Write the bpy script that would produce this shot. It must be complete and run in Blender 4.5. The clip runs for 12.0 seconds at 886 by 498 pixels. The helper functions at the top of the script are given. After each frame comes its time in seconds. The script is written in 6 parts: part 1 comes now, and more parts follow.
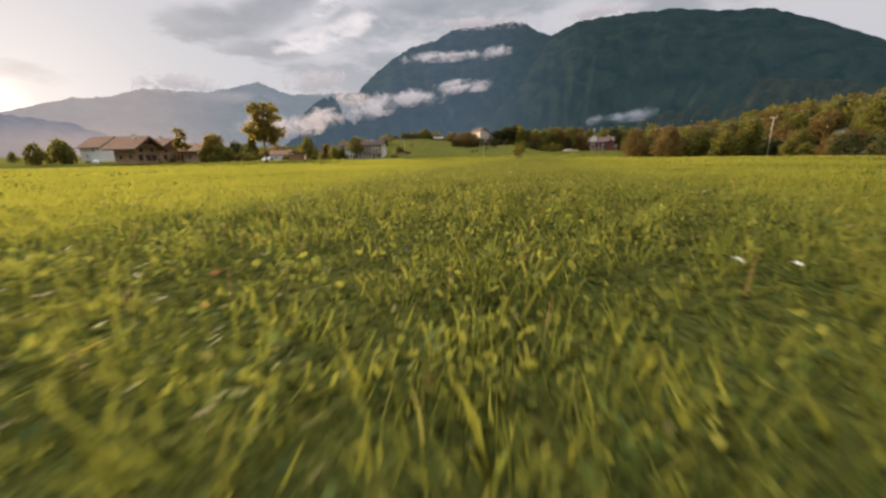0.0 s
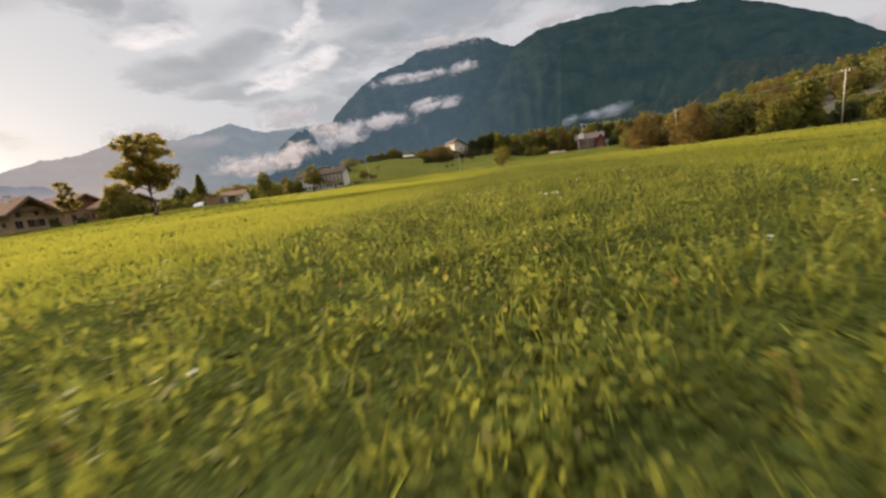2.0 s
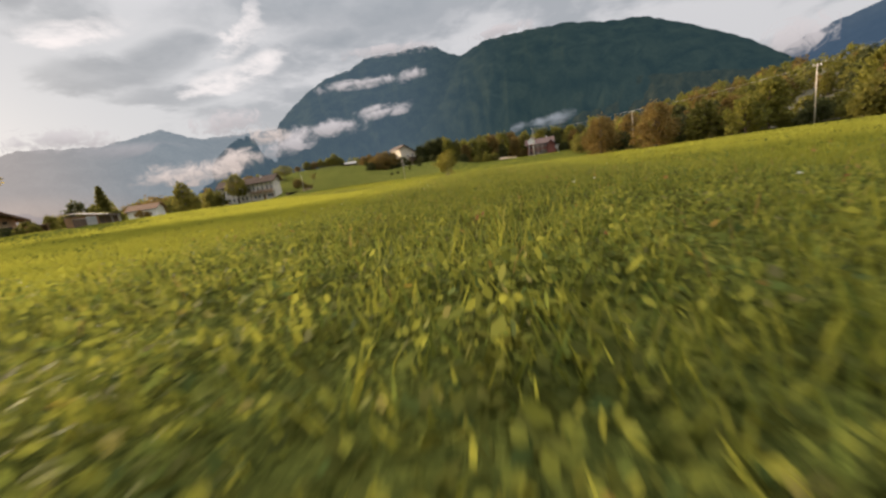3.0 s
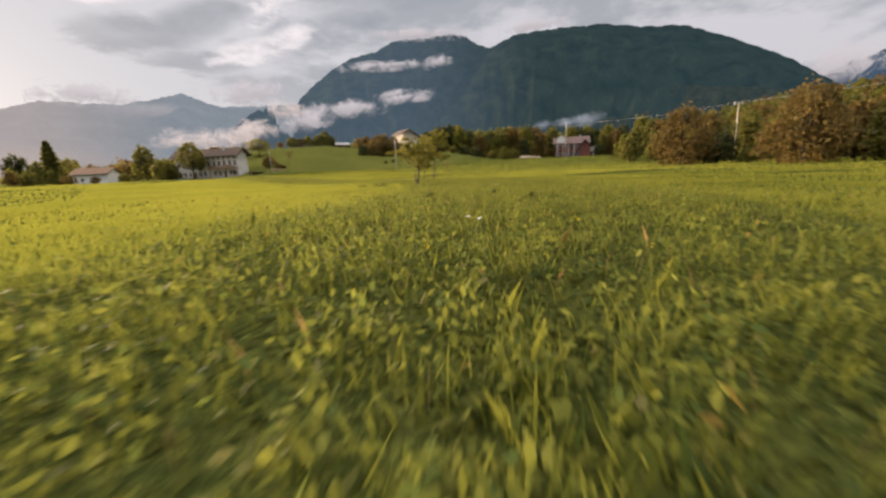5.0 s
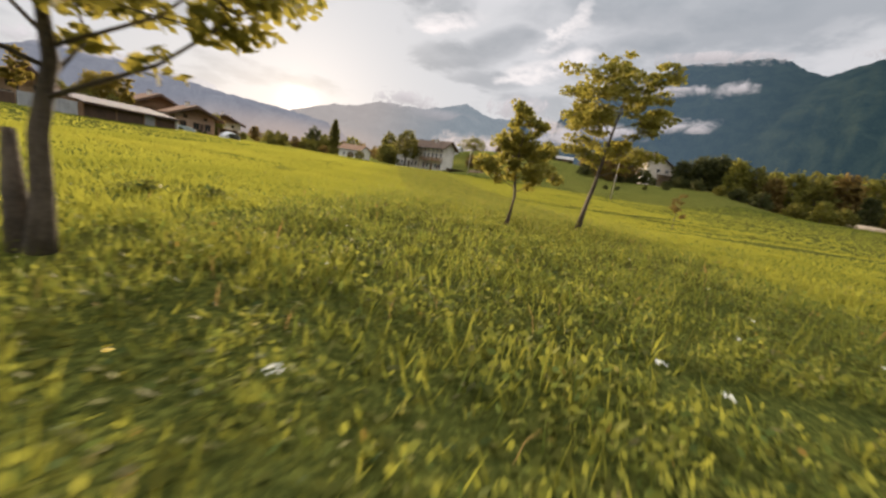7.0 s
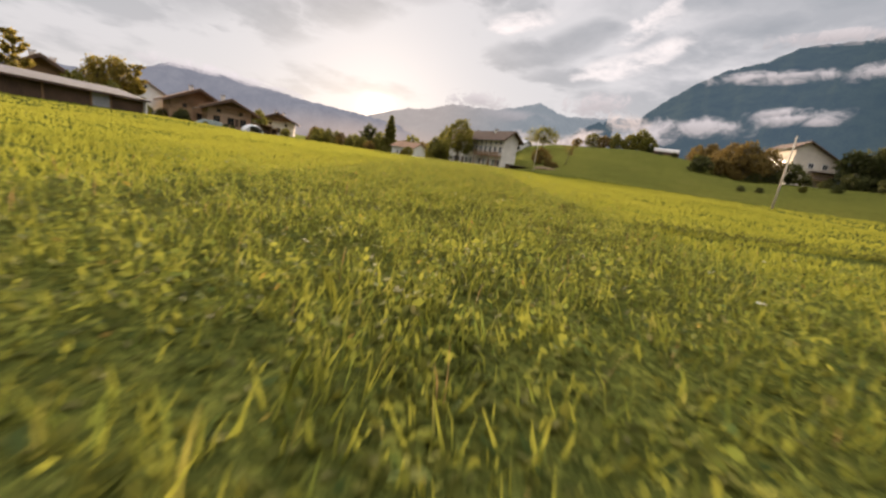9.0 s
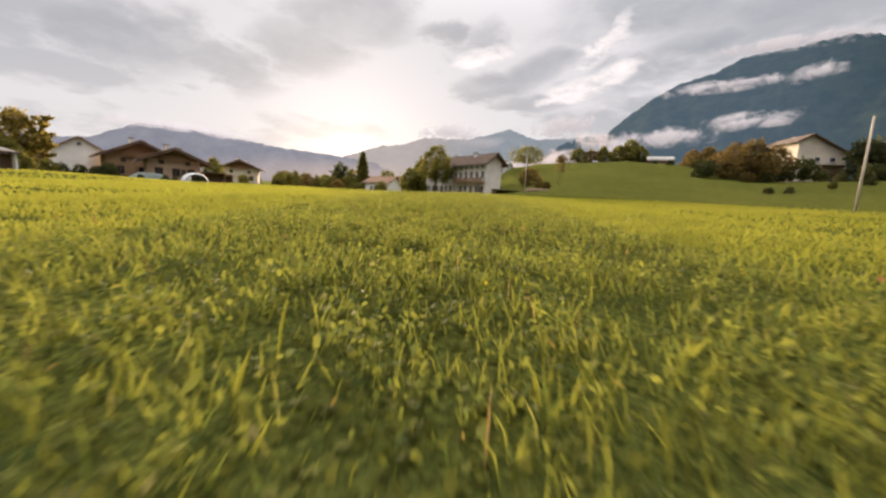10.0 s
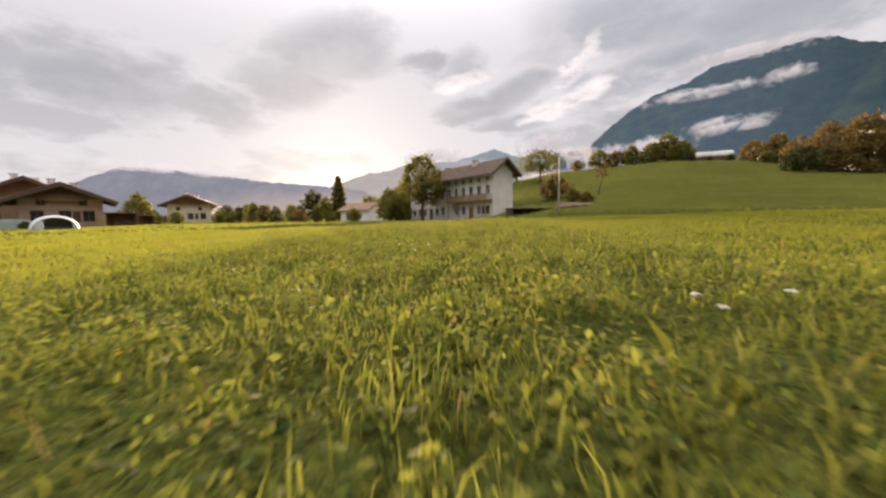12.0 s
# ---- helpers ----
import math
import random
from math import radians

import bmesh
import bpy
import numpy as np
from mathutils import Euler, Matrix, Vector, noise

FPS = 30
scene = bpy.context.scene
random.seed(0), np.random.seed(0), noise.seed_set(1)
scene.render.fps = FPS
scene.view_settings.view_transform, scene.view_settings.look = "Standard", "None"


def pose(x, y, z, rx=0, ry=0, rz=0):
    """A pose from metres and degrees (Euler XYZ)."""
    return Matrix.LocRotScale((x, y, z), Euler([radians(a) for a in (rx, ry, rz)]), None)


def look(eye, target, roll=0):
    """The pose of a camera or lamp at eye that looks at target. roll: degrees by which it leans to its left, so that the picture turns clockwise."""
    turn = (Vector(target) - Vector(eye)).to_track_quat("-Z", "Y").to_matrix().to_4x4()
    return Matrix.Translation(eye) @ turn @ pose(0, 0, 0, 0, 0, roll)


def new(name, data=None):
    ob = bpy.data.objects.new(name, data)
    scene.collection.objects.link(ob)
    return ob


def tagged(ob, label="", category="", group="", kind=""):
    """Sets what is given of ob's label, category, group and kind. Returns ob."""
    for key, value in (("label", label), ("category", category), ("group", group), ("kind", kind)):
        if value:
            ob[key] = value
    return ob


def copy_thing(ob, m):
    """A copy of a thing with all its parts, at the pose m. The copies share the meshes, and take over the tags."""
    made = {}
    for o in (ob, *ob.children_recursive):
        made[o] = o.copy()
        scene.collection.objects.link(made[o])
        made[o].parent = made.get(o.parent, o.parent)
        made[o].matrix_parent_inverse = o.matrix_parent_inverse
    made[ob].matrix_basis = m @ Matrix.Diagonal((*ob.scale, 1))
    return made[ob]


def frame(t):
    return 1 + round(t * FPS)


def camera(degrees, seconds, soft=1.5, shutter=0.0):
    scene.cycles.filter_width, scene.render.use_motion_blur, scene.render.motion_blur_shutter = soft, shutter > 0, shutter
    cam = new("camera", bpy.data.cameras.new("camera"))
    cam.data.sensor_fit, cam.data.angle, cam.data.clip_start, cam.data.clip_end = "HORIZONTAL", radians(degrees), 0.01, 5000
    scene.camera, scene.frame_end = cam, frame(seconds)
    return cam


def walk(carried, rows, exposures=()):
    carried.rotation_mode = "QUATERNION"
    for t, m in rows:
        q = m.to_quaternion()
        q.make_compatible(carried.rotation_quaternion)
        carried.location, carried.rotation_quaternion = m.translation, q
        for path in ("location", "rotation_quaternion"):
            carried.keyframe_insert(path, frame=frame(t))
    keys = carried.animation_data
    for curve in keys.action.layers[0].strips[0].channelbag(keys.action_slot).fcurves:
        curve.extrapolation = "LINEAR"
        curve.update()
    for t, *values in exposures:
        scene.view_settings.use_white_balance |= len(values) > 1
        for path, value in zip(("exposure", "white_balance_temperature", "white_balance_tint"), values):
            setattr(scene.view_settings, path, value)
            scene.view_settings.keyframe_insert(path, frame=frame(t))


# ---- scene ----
cam = camera(100.55, 12.0, soft=2.5, shutter=0.085)
PATH = [
    (0, (-2.273, -1.716, 0.821), (-2.586, 0.201, 0.344), -1.05),
    (0.5, (-2.448, 6.452, 0.919), (-2.817, 8.366, 0.469), -1.89),
    (1, (-2.475, 13.837, 0.972), (-2.843, 15.753, 0.534), -3.87),
    (1.5, (-2.477, 21.092, 0.978), (-2.817, 23.019, 0.567), -6.12),
    (2, (-2.014, 28.675, 0.850), (-2.277, 30.618, 0.456), -7.89),
    (2.5, (-1.021, 36.427, 0.728), (-1.153, 38.384, 0.339), -8.32),
    (3, (0.037, 44.255, 0.759), (0.019, 46.216, 0.367), -8.49),
    (5, (4.917, 77.751, 1.243), (4.854, 79.704, 0.815), -2.60),
    (5.5, (6.175, 85.370, 1.138), (5.879, 87.303, 0.718), -0.99),
    (6, (7.132, 93.524, 0.927), (6.524, 95.382, 0.504), 1.05),
    (6.5, (7.179, 101.406, 0.986), (6.279, 103.145, 0.580), 3.72),
    (7, (6.414, 108.726, 1.147), (5.294, 110.334, 0.749), 9.24),
    (7.2, (5.911, 111.478, 1.142), (4.699, 113.016, 0.736), 12.26),
    (8.8, (-4.225, 128.759, 0.626), (-5.626, 130.104, 0.146), 10.79),
    (9, (-6.025, 130.831, 0.588), (-7.417, 132.198, 0.143), 8.80),
    (9.5, (-10.944, 135.629, 0.436), (-12.321, 137.041, 0.103), 4.52),
    (9.7, (-12.597, 137.432, 0.496), (-13.981, 138.841, 0.181), 3.69),
    (10, (-15.746, 140.218, 0.650), (-17.118, 141.647, 0.372), 3.07),
    (10.5, (-20.800, 144.937, 0.911), (-22.169, 146.377, 0.685), 2.14),
    (11, (-25.810, 149.941, 1.152), (-27.175, 151.389, 0.947), 0.78),
    (11.5, (-30.293, 154.779, 1.270), (-31.654, 156.232, 1.080), -0.34),
    (12, (-34.937, 159.592, 1.458), (-36.291, 161.055, 1.300), -0.96),
]
walk(cam, [(t, look(e, g, r)) for t, e, g, r in PATH], [(0.0, 1.13, 6700, 21), (3.0, 1.21, 6800, 18), (5.5, 1.18, 6730, 22), (6.5, 1.27, 6800, 21), (7.2, 1.27, 6750, 18), (9.5, 1.37, 6950, 22), (10.5, 1.45, 6950, 22), (12.0, 1.40, 6920, 23)])

# ---- world and sun ----
SUN_AZ, SUN_EL = -58.2, 9.0        # degrees: left of +y, above the horizon
SUN_DIR = Vector((math.sin(radians(SUN_AZ)) * math.cos(radians(SUN_EL)), math.cos(radians(SUN_AZ)) * math.cos(radians(SUN_EL)), math.sin(radians(SUN_EL))))
GLOW_DIR = Vector((SUN_DIR.x, SUN_DIR.y, SUN_DIR.z - 0.055)).normalized()   # the glow sits low in the haze under the veiled sun
sun_data = bpy.data.lights.new("sun", "SUN")
sun_data.energy, sun_data.angle, sun_data.color = 5.0, radians(10.0), (1.0, 0.83, 0.58)
sun = new("sun", sun_data)
sun.matrix_world = look(SUN_DIR * 900, (0, 0, 0))


class Nodes:
    """A short way to write a node tree."""

    def __init__(self, tree):
        self.tree = tree
        tree.nodes.clear()

    def add(self, kind, **fields):
        n = self.tree.nodes.new(kind)
        for key, value in fields.items():
            if key == "op":
                n.operation = value
            elif key == "blend":
                n.data_type, n.blend_type = "RGBA", value
            elif key == "sky":
                n.sky_type = value
            elif key == "form":
                n.feature = value
        return n

    def link(self, a, b):
        self.tree.links.new(a, b)

    def put(self, socket, value):
        if hasattr(value, "is_linked"):
            self.link(value, socket)
        else:
            socket.default_value = value

    def math(self, op, a, b=0.0, clamp=False):
        n = self.add("ShaderNodeMath", op=op)
        n.use_clamp = clamp
        self.put(n.inputs[0], a)
        self.put(n.inputs[1], b)
        return n.outputs[0]

    def vmath(self, op, a, b=(0, 0, 0)):
        n = self.add("ShaderNodeVectorMath", op=op)
        self.put(n.inputs[0], a)
        self.put(n.inputs[1], b)
        return n.outputs[1] if op in ("DOT_PRODUCT", "LENGTH", "DISTANCE") else n.outputs[0]

    def mix(self, f, a, b, blend="MIX"):
        n = self.add("ShaderNodeMix", blend=blend)
        self.put(n.inputs[0], f)
        self.put(n.inputs[6], a if hasattr(a, "is_linked") else (*a, 1))
        self.put(n.inputs[7], b if hasattr(b, "is_linked") else (*b, 1))
        return n.outputs[2]

    def noise(self, vec, scale, detail=4.0, rough=0.55, distort=0.0):
        n = self.add("ShaderNodeTexNoise")
        if vec is not None:
            self.link(vec, n.inputs["Vector"])
        n.inputs["Scale"].default_value, n.inputs["Detail"].default_value = scale, detail
        n.inputs["Roughness"].default_value, n.inputs["Distortion"].default_value = rough, distort
        return n.outputs[0]

    def span(self, v, lo, hi, a=0.0, b=1.0):
        n = self.add("ShaderNodeMapRange")
        n.interpolation_type = "SMOOTHSTEP"
        for i, q in enumerate((v, lo, hi, a, b)):
            self.put(n.inputs[i], q)
        return n.outputs[0]


CLOUD_BANKS = [(-84.0, 15.5, 9.0, 4.0, 4), (-74.0, 14.6, 6.5, 2.8, -6), (-64.5, 18.8, 7.0, 3.8, 8), (-57.0, 23.5, 9.0, 4.2, 5), (-44.8, 22.4, 4.6, 1.7, 6), (-37.5, 16.0, 5.5, 2.2, 4), (-10.0, 24.5, 22.0, 5.5, -4), (-31.0, 18.4, 7.0, 2.0, 24), (-33.0, 13.4, 6.0, 1.5, 5), (-13.0, 19.2, 7.0, 2.0, 8)]
CLOUD_BREAKS = [(-22.2, 21.3, 3.2, 1.0, 48), (-25.4, 15.6, 4.6, 1.1, 14), (-21.3, 17.0, 2.2, 1.1, 30), (-38.0, 20.4, 4.0, 1.0, 12)]


def make_world():
    world = bpy.data.worlds.new("evening_sky")
    world.use_nodes = True
    scene.world = world
    k = Nodes(world.node_tree)
    d = k.vmath("NORMALIZE", k.add("ShaderNodeTexCoord").outputs["Generated"])
    sky = k.add("ShaderNodeTexSky", sky="NISHITA")
    sky.sun_disc, sky.sun_elevation, sky.sun_rotation = False, radians(SUN_EL), radians(SUN_AZ)
    clear = k.vmath("SCALE", sky.outputs[0])
    clear.node.inputs["Scale"].default_value = 0.10
    xyz = k.add("ShaderNodeSeparateXYZ")
    k.link(d, xyz.inputs[0])
    up = k.math("MAXIMUM", xyz.outputs[2], 0.0)
    inv = k.math("DIVIDE", 1.0, k.math("ADD", up, 0.16))
    flat = k.vmath("SCALE", d)
    k.link(inv, flat.node.inputs["Scale"])
    big = k.noise(flat, 1.0, 6.0, 0.55, 0.30)
    fine = k.noise(flat, 2.6, 8.0, 0.60, 0.15)
    dens = k.math("ADD", k.math("MULTIPLY", big, 0.62), k.math("MULTIPLY", fine, 0.38))
    near = k.math("MAXIMUM", k.vmath("DOT_PRODUCT", d, tuple(GLOW_DIR)), 0.0)
    wide = k.math("POWER", near, 5.0)
    glow = k.math("POWER", near, 42.0)
    core = k.math("POWER", near, 1800.0)
    thick = k.span(k.math("SUBTRACT", dens, k.math("MULTIPLY", wide, 0.075)), 0.455, 0.575)
    # single cloud masses and the breaks between them, by bearing and height angle in degrees
    soft = k.noise(flat, 1.7, 5.0, 0.55)
    torn = k.noise(flat, 5.5, 6.0, 0.62, 0.3)
    sway = k.math("ADD", k.math("MULTIPLY", k.math("SUBTRACT", soft, 0.5), 16.0), k.math("MULTIPLY", k.math("SUBTRACT", torn, 0.5), 8.0))
    az = k.math("ADD", k.math("DEGREES", k.math("ARCTAN2", xyz.outputs[0], xyz.outputs[1])), sway)
    el = k.math("ADD", k.math("DEGREES", k.math("ARCSINE", xyz.outputs[2])), k.math("MULTIPLY", sway, 0.45))

    def mass(items, lo, hi):
        total_mass = None
        for a0, e0, wide_a, wide_e, tilt in items:
            du, dv = k.math("SUBTRACT", az, a0), k.math("SUBTRACT", el, e0)
            c, q = math.cos(radians(tilt)), math.sin(radians(tilt))
            u = k.math("DIVIDE", k.math("ADD", k.math("MULTIPLY", du, c), k.math("MULTIPLY", dv, q)), wide_a)
            v = k.math("DIVIDE", k.math("SUBTRACT", k.math("MULTIPLY", dv, c), k.math("MULTIPLY", du, q)), wide_e)
            f = k.math("SUBTRACT", 1.0, k.math("ADD", k.math("MULTIPLY", u, u), k.math("MULTIPLY", v, v)))
            total_mass = f if total_mass is None else k.math("MAXIMUM", total_mass, f)
        return k.span(total_mass, lo, hi)

    banks = mass(CLOUD_BANKS, -0.55, 0.9)
    breaks = k.math("MULTIPLY", mass(CLOUD_BREAKS, -1.6, 1.0), k.span(torn, 0.30, 0.66))
    thick = k.math("MAXIMUM", k.math("MULTIPLY", thick, 0.8), k.math("MULTIPLY", banks, k.span(fine, 0.30, 0.62, 0.65, 1.0)))
    thick = k.math("MULTIPLY", thick, k.math("SUBTRACT", 1.0, breaks))
    dark = k.mix(wide, (0.33, 0.385, 0.42), (0.405, 0.445, 0.46))
    bright = k.mix(wide, (0.635, 0.68, 0.70), (0.635, 0.685, 0.70))
    cloud = k.mix(thick, bright, dark)
    cloud = k.mix(k.math("MULTIPLY", breaks, 0.85), cloud, (0.98, 0.97, 0.95))
    low = k.span(up, 0.0, 0.30)
    cloud = k.mix(k.math("MULTIPLY", k.math("SUBTRACT", 1.0, low), 0.55), cloud, k.mix(wide, (0.57, 0.605, 0.62), (0.665, 0.715, 0.725)))
    total = k.mix(0.94, clear, cloud)
    lift = k.math("ADD", 0.44, k.math("MULTIPLY", k.span(up, 0.35, 1.0), 1.30))
    lifted = k.vmath("SCALE", total)
    k.link(lift, lifted.node.inputs["Scale"])
    warm = k.vmath("SCALE", (0.052, 0.053, 0.050))
    k.link(glow, warm.node.inputs["Scale"])
    hot = k.vmath("SCALE", (0.40, 0.33, 0.24))
    k.link(core, hot.node.inputs["Scale"])
    total = k.vmath("ADD", lifted, k.vmath("ADD", warm, hot))
    bg = k.add("ShaderNodeBackground")
    k.link(total, bg.inputs[0])
    bg.inputs[1].default_value = 1.0
    out = k.add("ShaderNodeOutputWorld")
    k.link(bg.outputs[0], out.inputs[0])


make_world()

# ---- materials ----


def material(name):
    m = bpy.data.materials.new(name)
    m.use_nodes = True
    return m, Nodes(m.node_tree)


def surface(name, low, high, scale=2.0, rough=0.85, bump=0.3, fine=18.0, metal=0.0, step=0.02, vary=0.15):
    """A solid surface: two scales of colour noise, fine relief, and a slight change from object to object."""
    m, k = material(name)
    pos = k.add("ShaderNodeTexCoord").outputs["Object"]
    a, b = k.noise(pos, scale, 5.0), k.noise(pos, scale * fine, 4.0, 0.6)
    f = k.span(k.math("ADD", k.math("MULTIPLY", a, 0.65), k.math("MULTIPLY", b, 0.35)), 0.3, 0.7)
    col = k.mix(f, low, high)
    rnd = k.add("ShaderNodeObjectInfo").outputs["Random"]
    hsv = k.add("ShaderNodeHueSaturation")
    k.put(hsv.inputs["Value"], k.math("ADD", 1.0 - vary / 2, k.math("MULTIPLY", rnd, vary)))
    k.link(col, hsv.inputs["Color"])
    p = k.add("ShaderNodeBsdfPrincipled")
    k.link(hsv.outputs[0], p.inputs["Base Color"])
    p.inputs["Roughness"].default_value, p.inputs["Metallic"].default_value = rough, metal
    if bump:
        bn = k.add("ShaderNodeBump")
        bn.inputs["Strength"].default_value, bn.inputs["Distance"].default_value = bump, step
        k.link(b, bn.inputs["Height"])
        k.link(bn.outputs[0], p.inputs["Normal"])
    k.link(p.outputs[0], k.add("ShaderNodeOutputMaterial").inputs[0])
    return m


def boards(name, low, high, width=0.2, rough=0.8):
    """Boarded wood: seams along one direction, streaked grain."""
    m, k = material(name)
    pos = k.add("ShaderNodeTexCoord").outputs["Object"]
    mp = k.add("ShaderNodeMapping")
    k.link(pos, mp.inputs[0])
    mp.inputs["Scale"].default_value = (6, 6, 0.6)
    grain = k.noise(mp.outputs[0], 2.0, 6.0, 0.6)
    blot = k.noise(pos, 0.5, 3.0)
    col = k.mix(k.span(k.math("ADD", k.math("MULTIPLY", grain, 0.6), k.math("MULTIPLY", blot, 0.4)), 0.3, 0.7), low, high)
    xyz = k.add("ShaderNodeSeparateXYZ")
    k.link(pos, xyz.inputs[0])
    seam = k.math("FRACT", k.math("DIVIDE", k.math("ADD", xyz.outputs[0], xyz.outputs[1]), width))
    cut = k.math("LESS_THAN", seam, 0.08)
    bn = k.add("ShaderNodeBump")
    bn.inputs["Strength"].default_value, bn.inputs["Distance"].default_value = 0.6, 0.03
    k.link(k.math("SUBTRACT", grain, cut), bn.inputs["Height"])
    p = k.add("ShaderNodeBsdfPrincipled")
    k.link(col, p.inputs["Base Color"])
    k.link(bn.outputs[0], p.inputs["Normal"])
    p.inputs["Roughness"].default_value = rough
    k.link(p.outputs[0], k.add("ShaderNodeOutputMaterial").inputs[0])
    return m


def leafy(name, low, high, thin=0.45, patch=0.12, rough=0.6, single=0.55, stray=()):
    """Leaves: a change from leaf to leaf and from patch to patch; light comes through."""
    m, k = material(name)
    geo = k.add("ShaderNodeNewGeometry")
    rnd = geo.outputs["Random Per Island"]
    blot = k.noise(geo.outputs["Position"], patch, 3.0)
    f = k.math("ADD", k.math("MULTIPLY", rnd, single), k.math("MULTIPLY", k.span(blot, 0.3, 0.7), 1.0 - single), True)
    col = k.mix(f, low, high)
    if stray:
        # single leaves of another hue: share, colour
        dice = k.add("ShaderNodeTexWhiteNoise")
        dice.noise_dimensions = "1D"
        k.link(k.math("MULTIPLY", rnd, 917.0), dice.inputs["W"])
        edge = 0.0
        for share, other in stray:
            inside = k.math("MULTIPLY", k.math("GREATER_THAN", dice.outputs[0], edge), k.math("LESS_THAN", dice.outputs[0], edge + share))
            col = k.mix(k.math("MULTIPLY", inside, 0.75), col, other)
            edge += share
    p = k.add("ShaderNodeBsdfPrincipled")
    k.link(col, p.inputs["Base Color"])
    p.inputs["Roughness"].default_value = rough
    p.inputs["Specular IOR Level"].default_value = 0.08
    tr = k.add("ShaderNodeBsdfTranslucent")
    k.link(k.mix(0.30, col, tuple(1.25 * c for c in high)), tr.inputs[0])
    mx = k.add("ShaderNodeMixShader")
    mx.inputs[0].default_value = thin
    k.link(p.outputs[0], mx.inputs[1])
    k.link(tr.outputs[0], mx.inputs[2])
    k.link(mx.outputs[0], k.add("ShaderNodeOutputMaterial").inputs[0])
    return m


def meadow_material(name, low, high, dry, thin=0.35):
    """Short turf seen from afar: patches, tufts and mown streaks."""
    m, k = material(name)
    pos = k.add("ShaderNodeNewGeometry").outputs["Position"]
    a, b, c = k.noise(pos, 0.055, 5.0, 0.65), k.noise(pos, 0.7, 5.0, 0.65), k.noise(pos, 7.0, 5.0, 0.7)
    f = k.span(k.math("ADD", k.math("MULTIPLY", a, 0.4), k.math("ADD", k.math("MULTIPLY", b, 0.35), k.math("MULTIPLY", c, 0.25))), 0.34, 0.66)
    col = k.mix(f, low, high)
    col = k.mix(k.math("MULTIPLY", k.span(k.noise(pos, 0.22, 5.0, 0.6, 0.4), 0.56, 0.72), 0.6), col, dry)
    mat_fine = k.noise(pos, 26.0, 4.0, 0.7, 0.6)
    col = k.mix(k.math("SUBTRACT", 1.0, k.math("MULTIPLY", k.span(mat_fine, 0.56, 0.40), 0.35)), tuple(0.6 * q for q in low), col)
    col = k.mix(k.math("MULTIPLY", k.span(mat_fine, 0.55, 0.66), 0.7), col, tuple(1.7 * q for q in high))
    # a mat of small leaves pressed to the soil
    bend = k.vmath("SCALE", k.add("ShaderNodeTexNoise").outputs[1])
    bend.node.inputs["Scale"].default_value = 0.03
    leaf = k.add("ShaderNodeTexVoronoi")
    leaf.inputs["Scale"].default_value = 24.0
    k.link(k.vmath("ADD", pos, bend), leaf.inputs["Vector"])
    shade = k.add("ShaderNodeSeparateColor")
    k.link(leaf.outputs["Color"], shade.inputs[0])
    col = k.mix(k.math("MULTIPLY", shade.outputs[0], 0.75), col, k.mix(shade.outputs[1], tuple(0.7 * q for q in low), tuple(1.5 * q for q in high)))
    bn = k.add("ShaderNodeBump")
    bn.inputs["Strength"].default_value, bn.inputs["Distance"].default_value = 1.0, 0.16
    k.link(k.math("ADD", k.math("ADD", b, c), k.math("MULTIPLY", k.math("SUBTRACT", shade.outputs[2], leaf.outputs["Distance"]), 0.35)), bn.inputs["Height"])
    p = k.add("ShaderNodeBsdfPrincipled")
    k.link(col, p.inputs["Base Color"])
    p.inputs["Roughness"].default_value = 0.9
    p.inputs["Specular IOR Level"].default_value = 0.0
    k.link(bn.outputs[0], p.inputs["Normal"])
    k.link(p.outputs[0], k.add("ShaderNodeOutputMaterial").inputs[0])
    return m


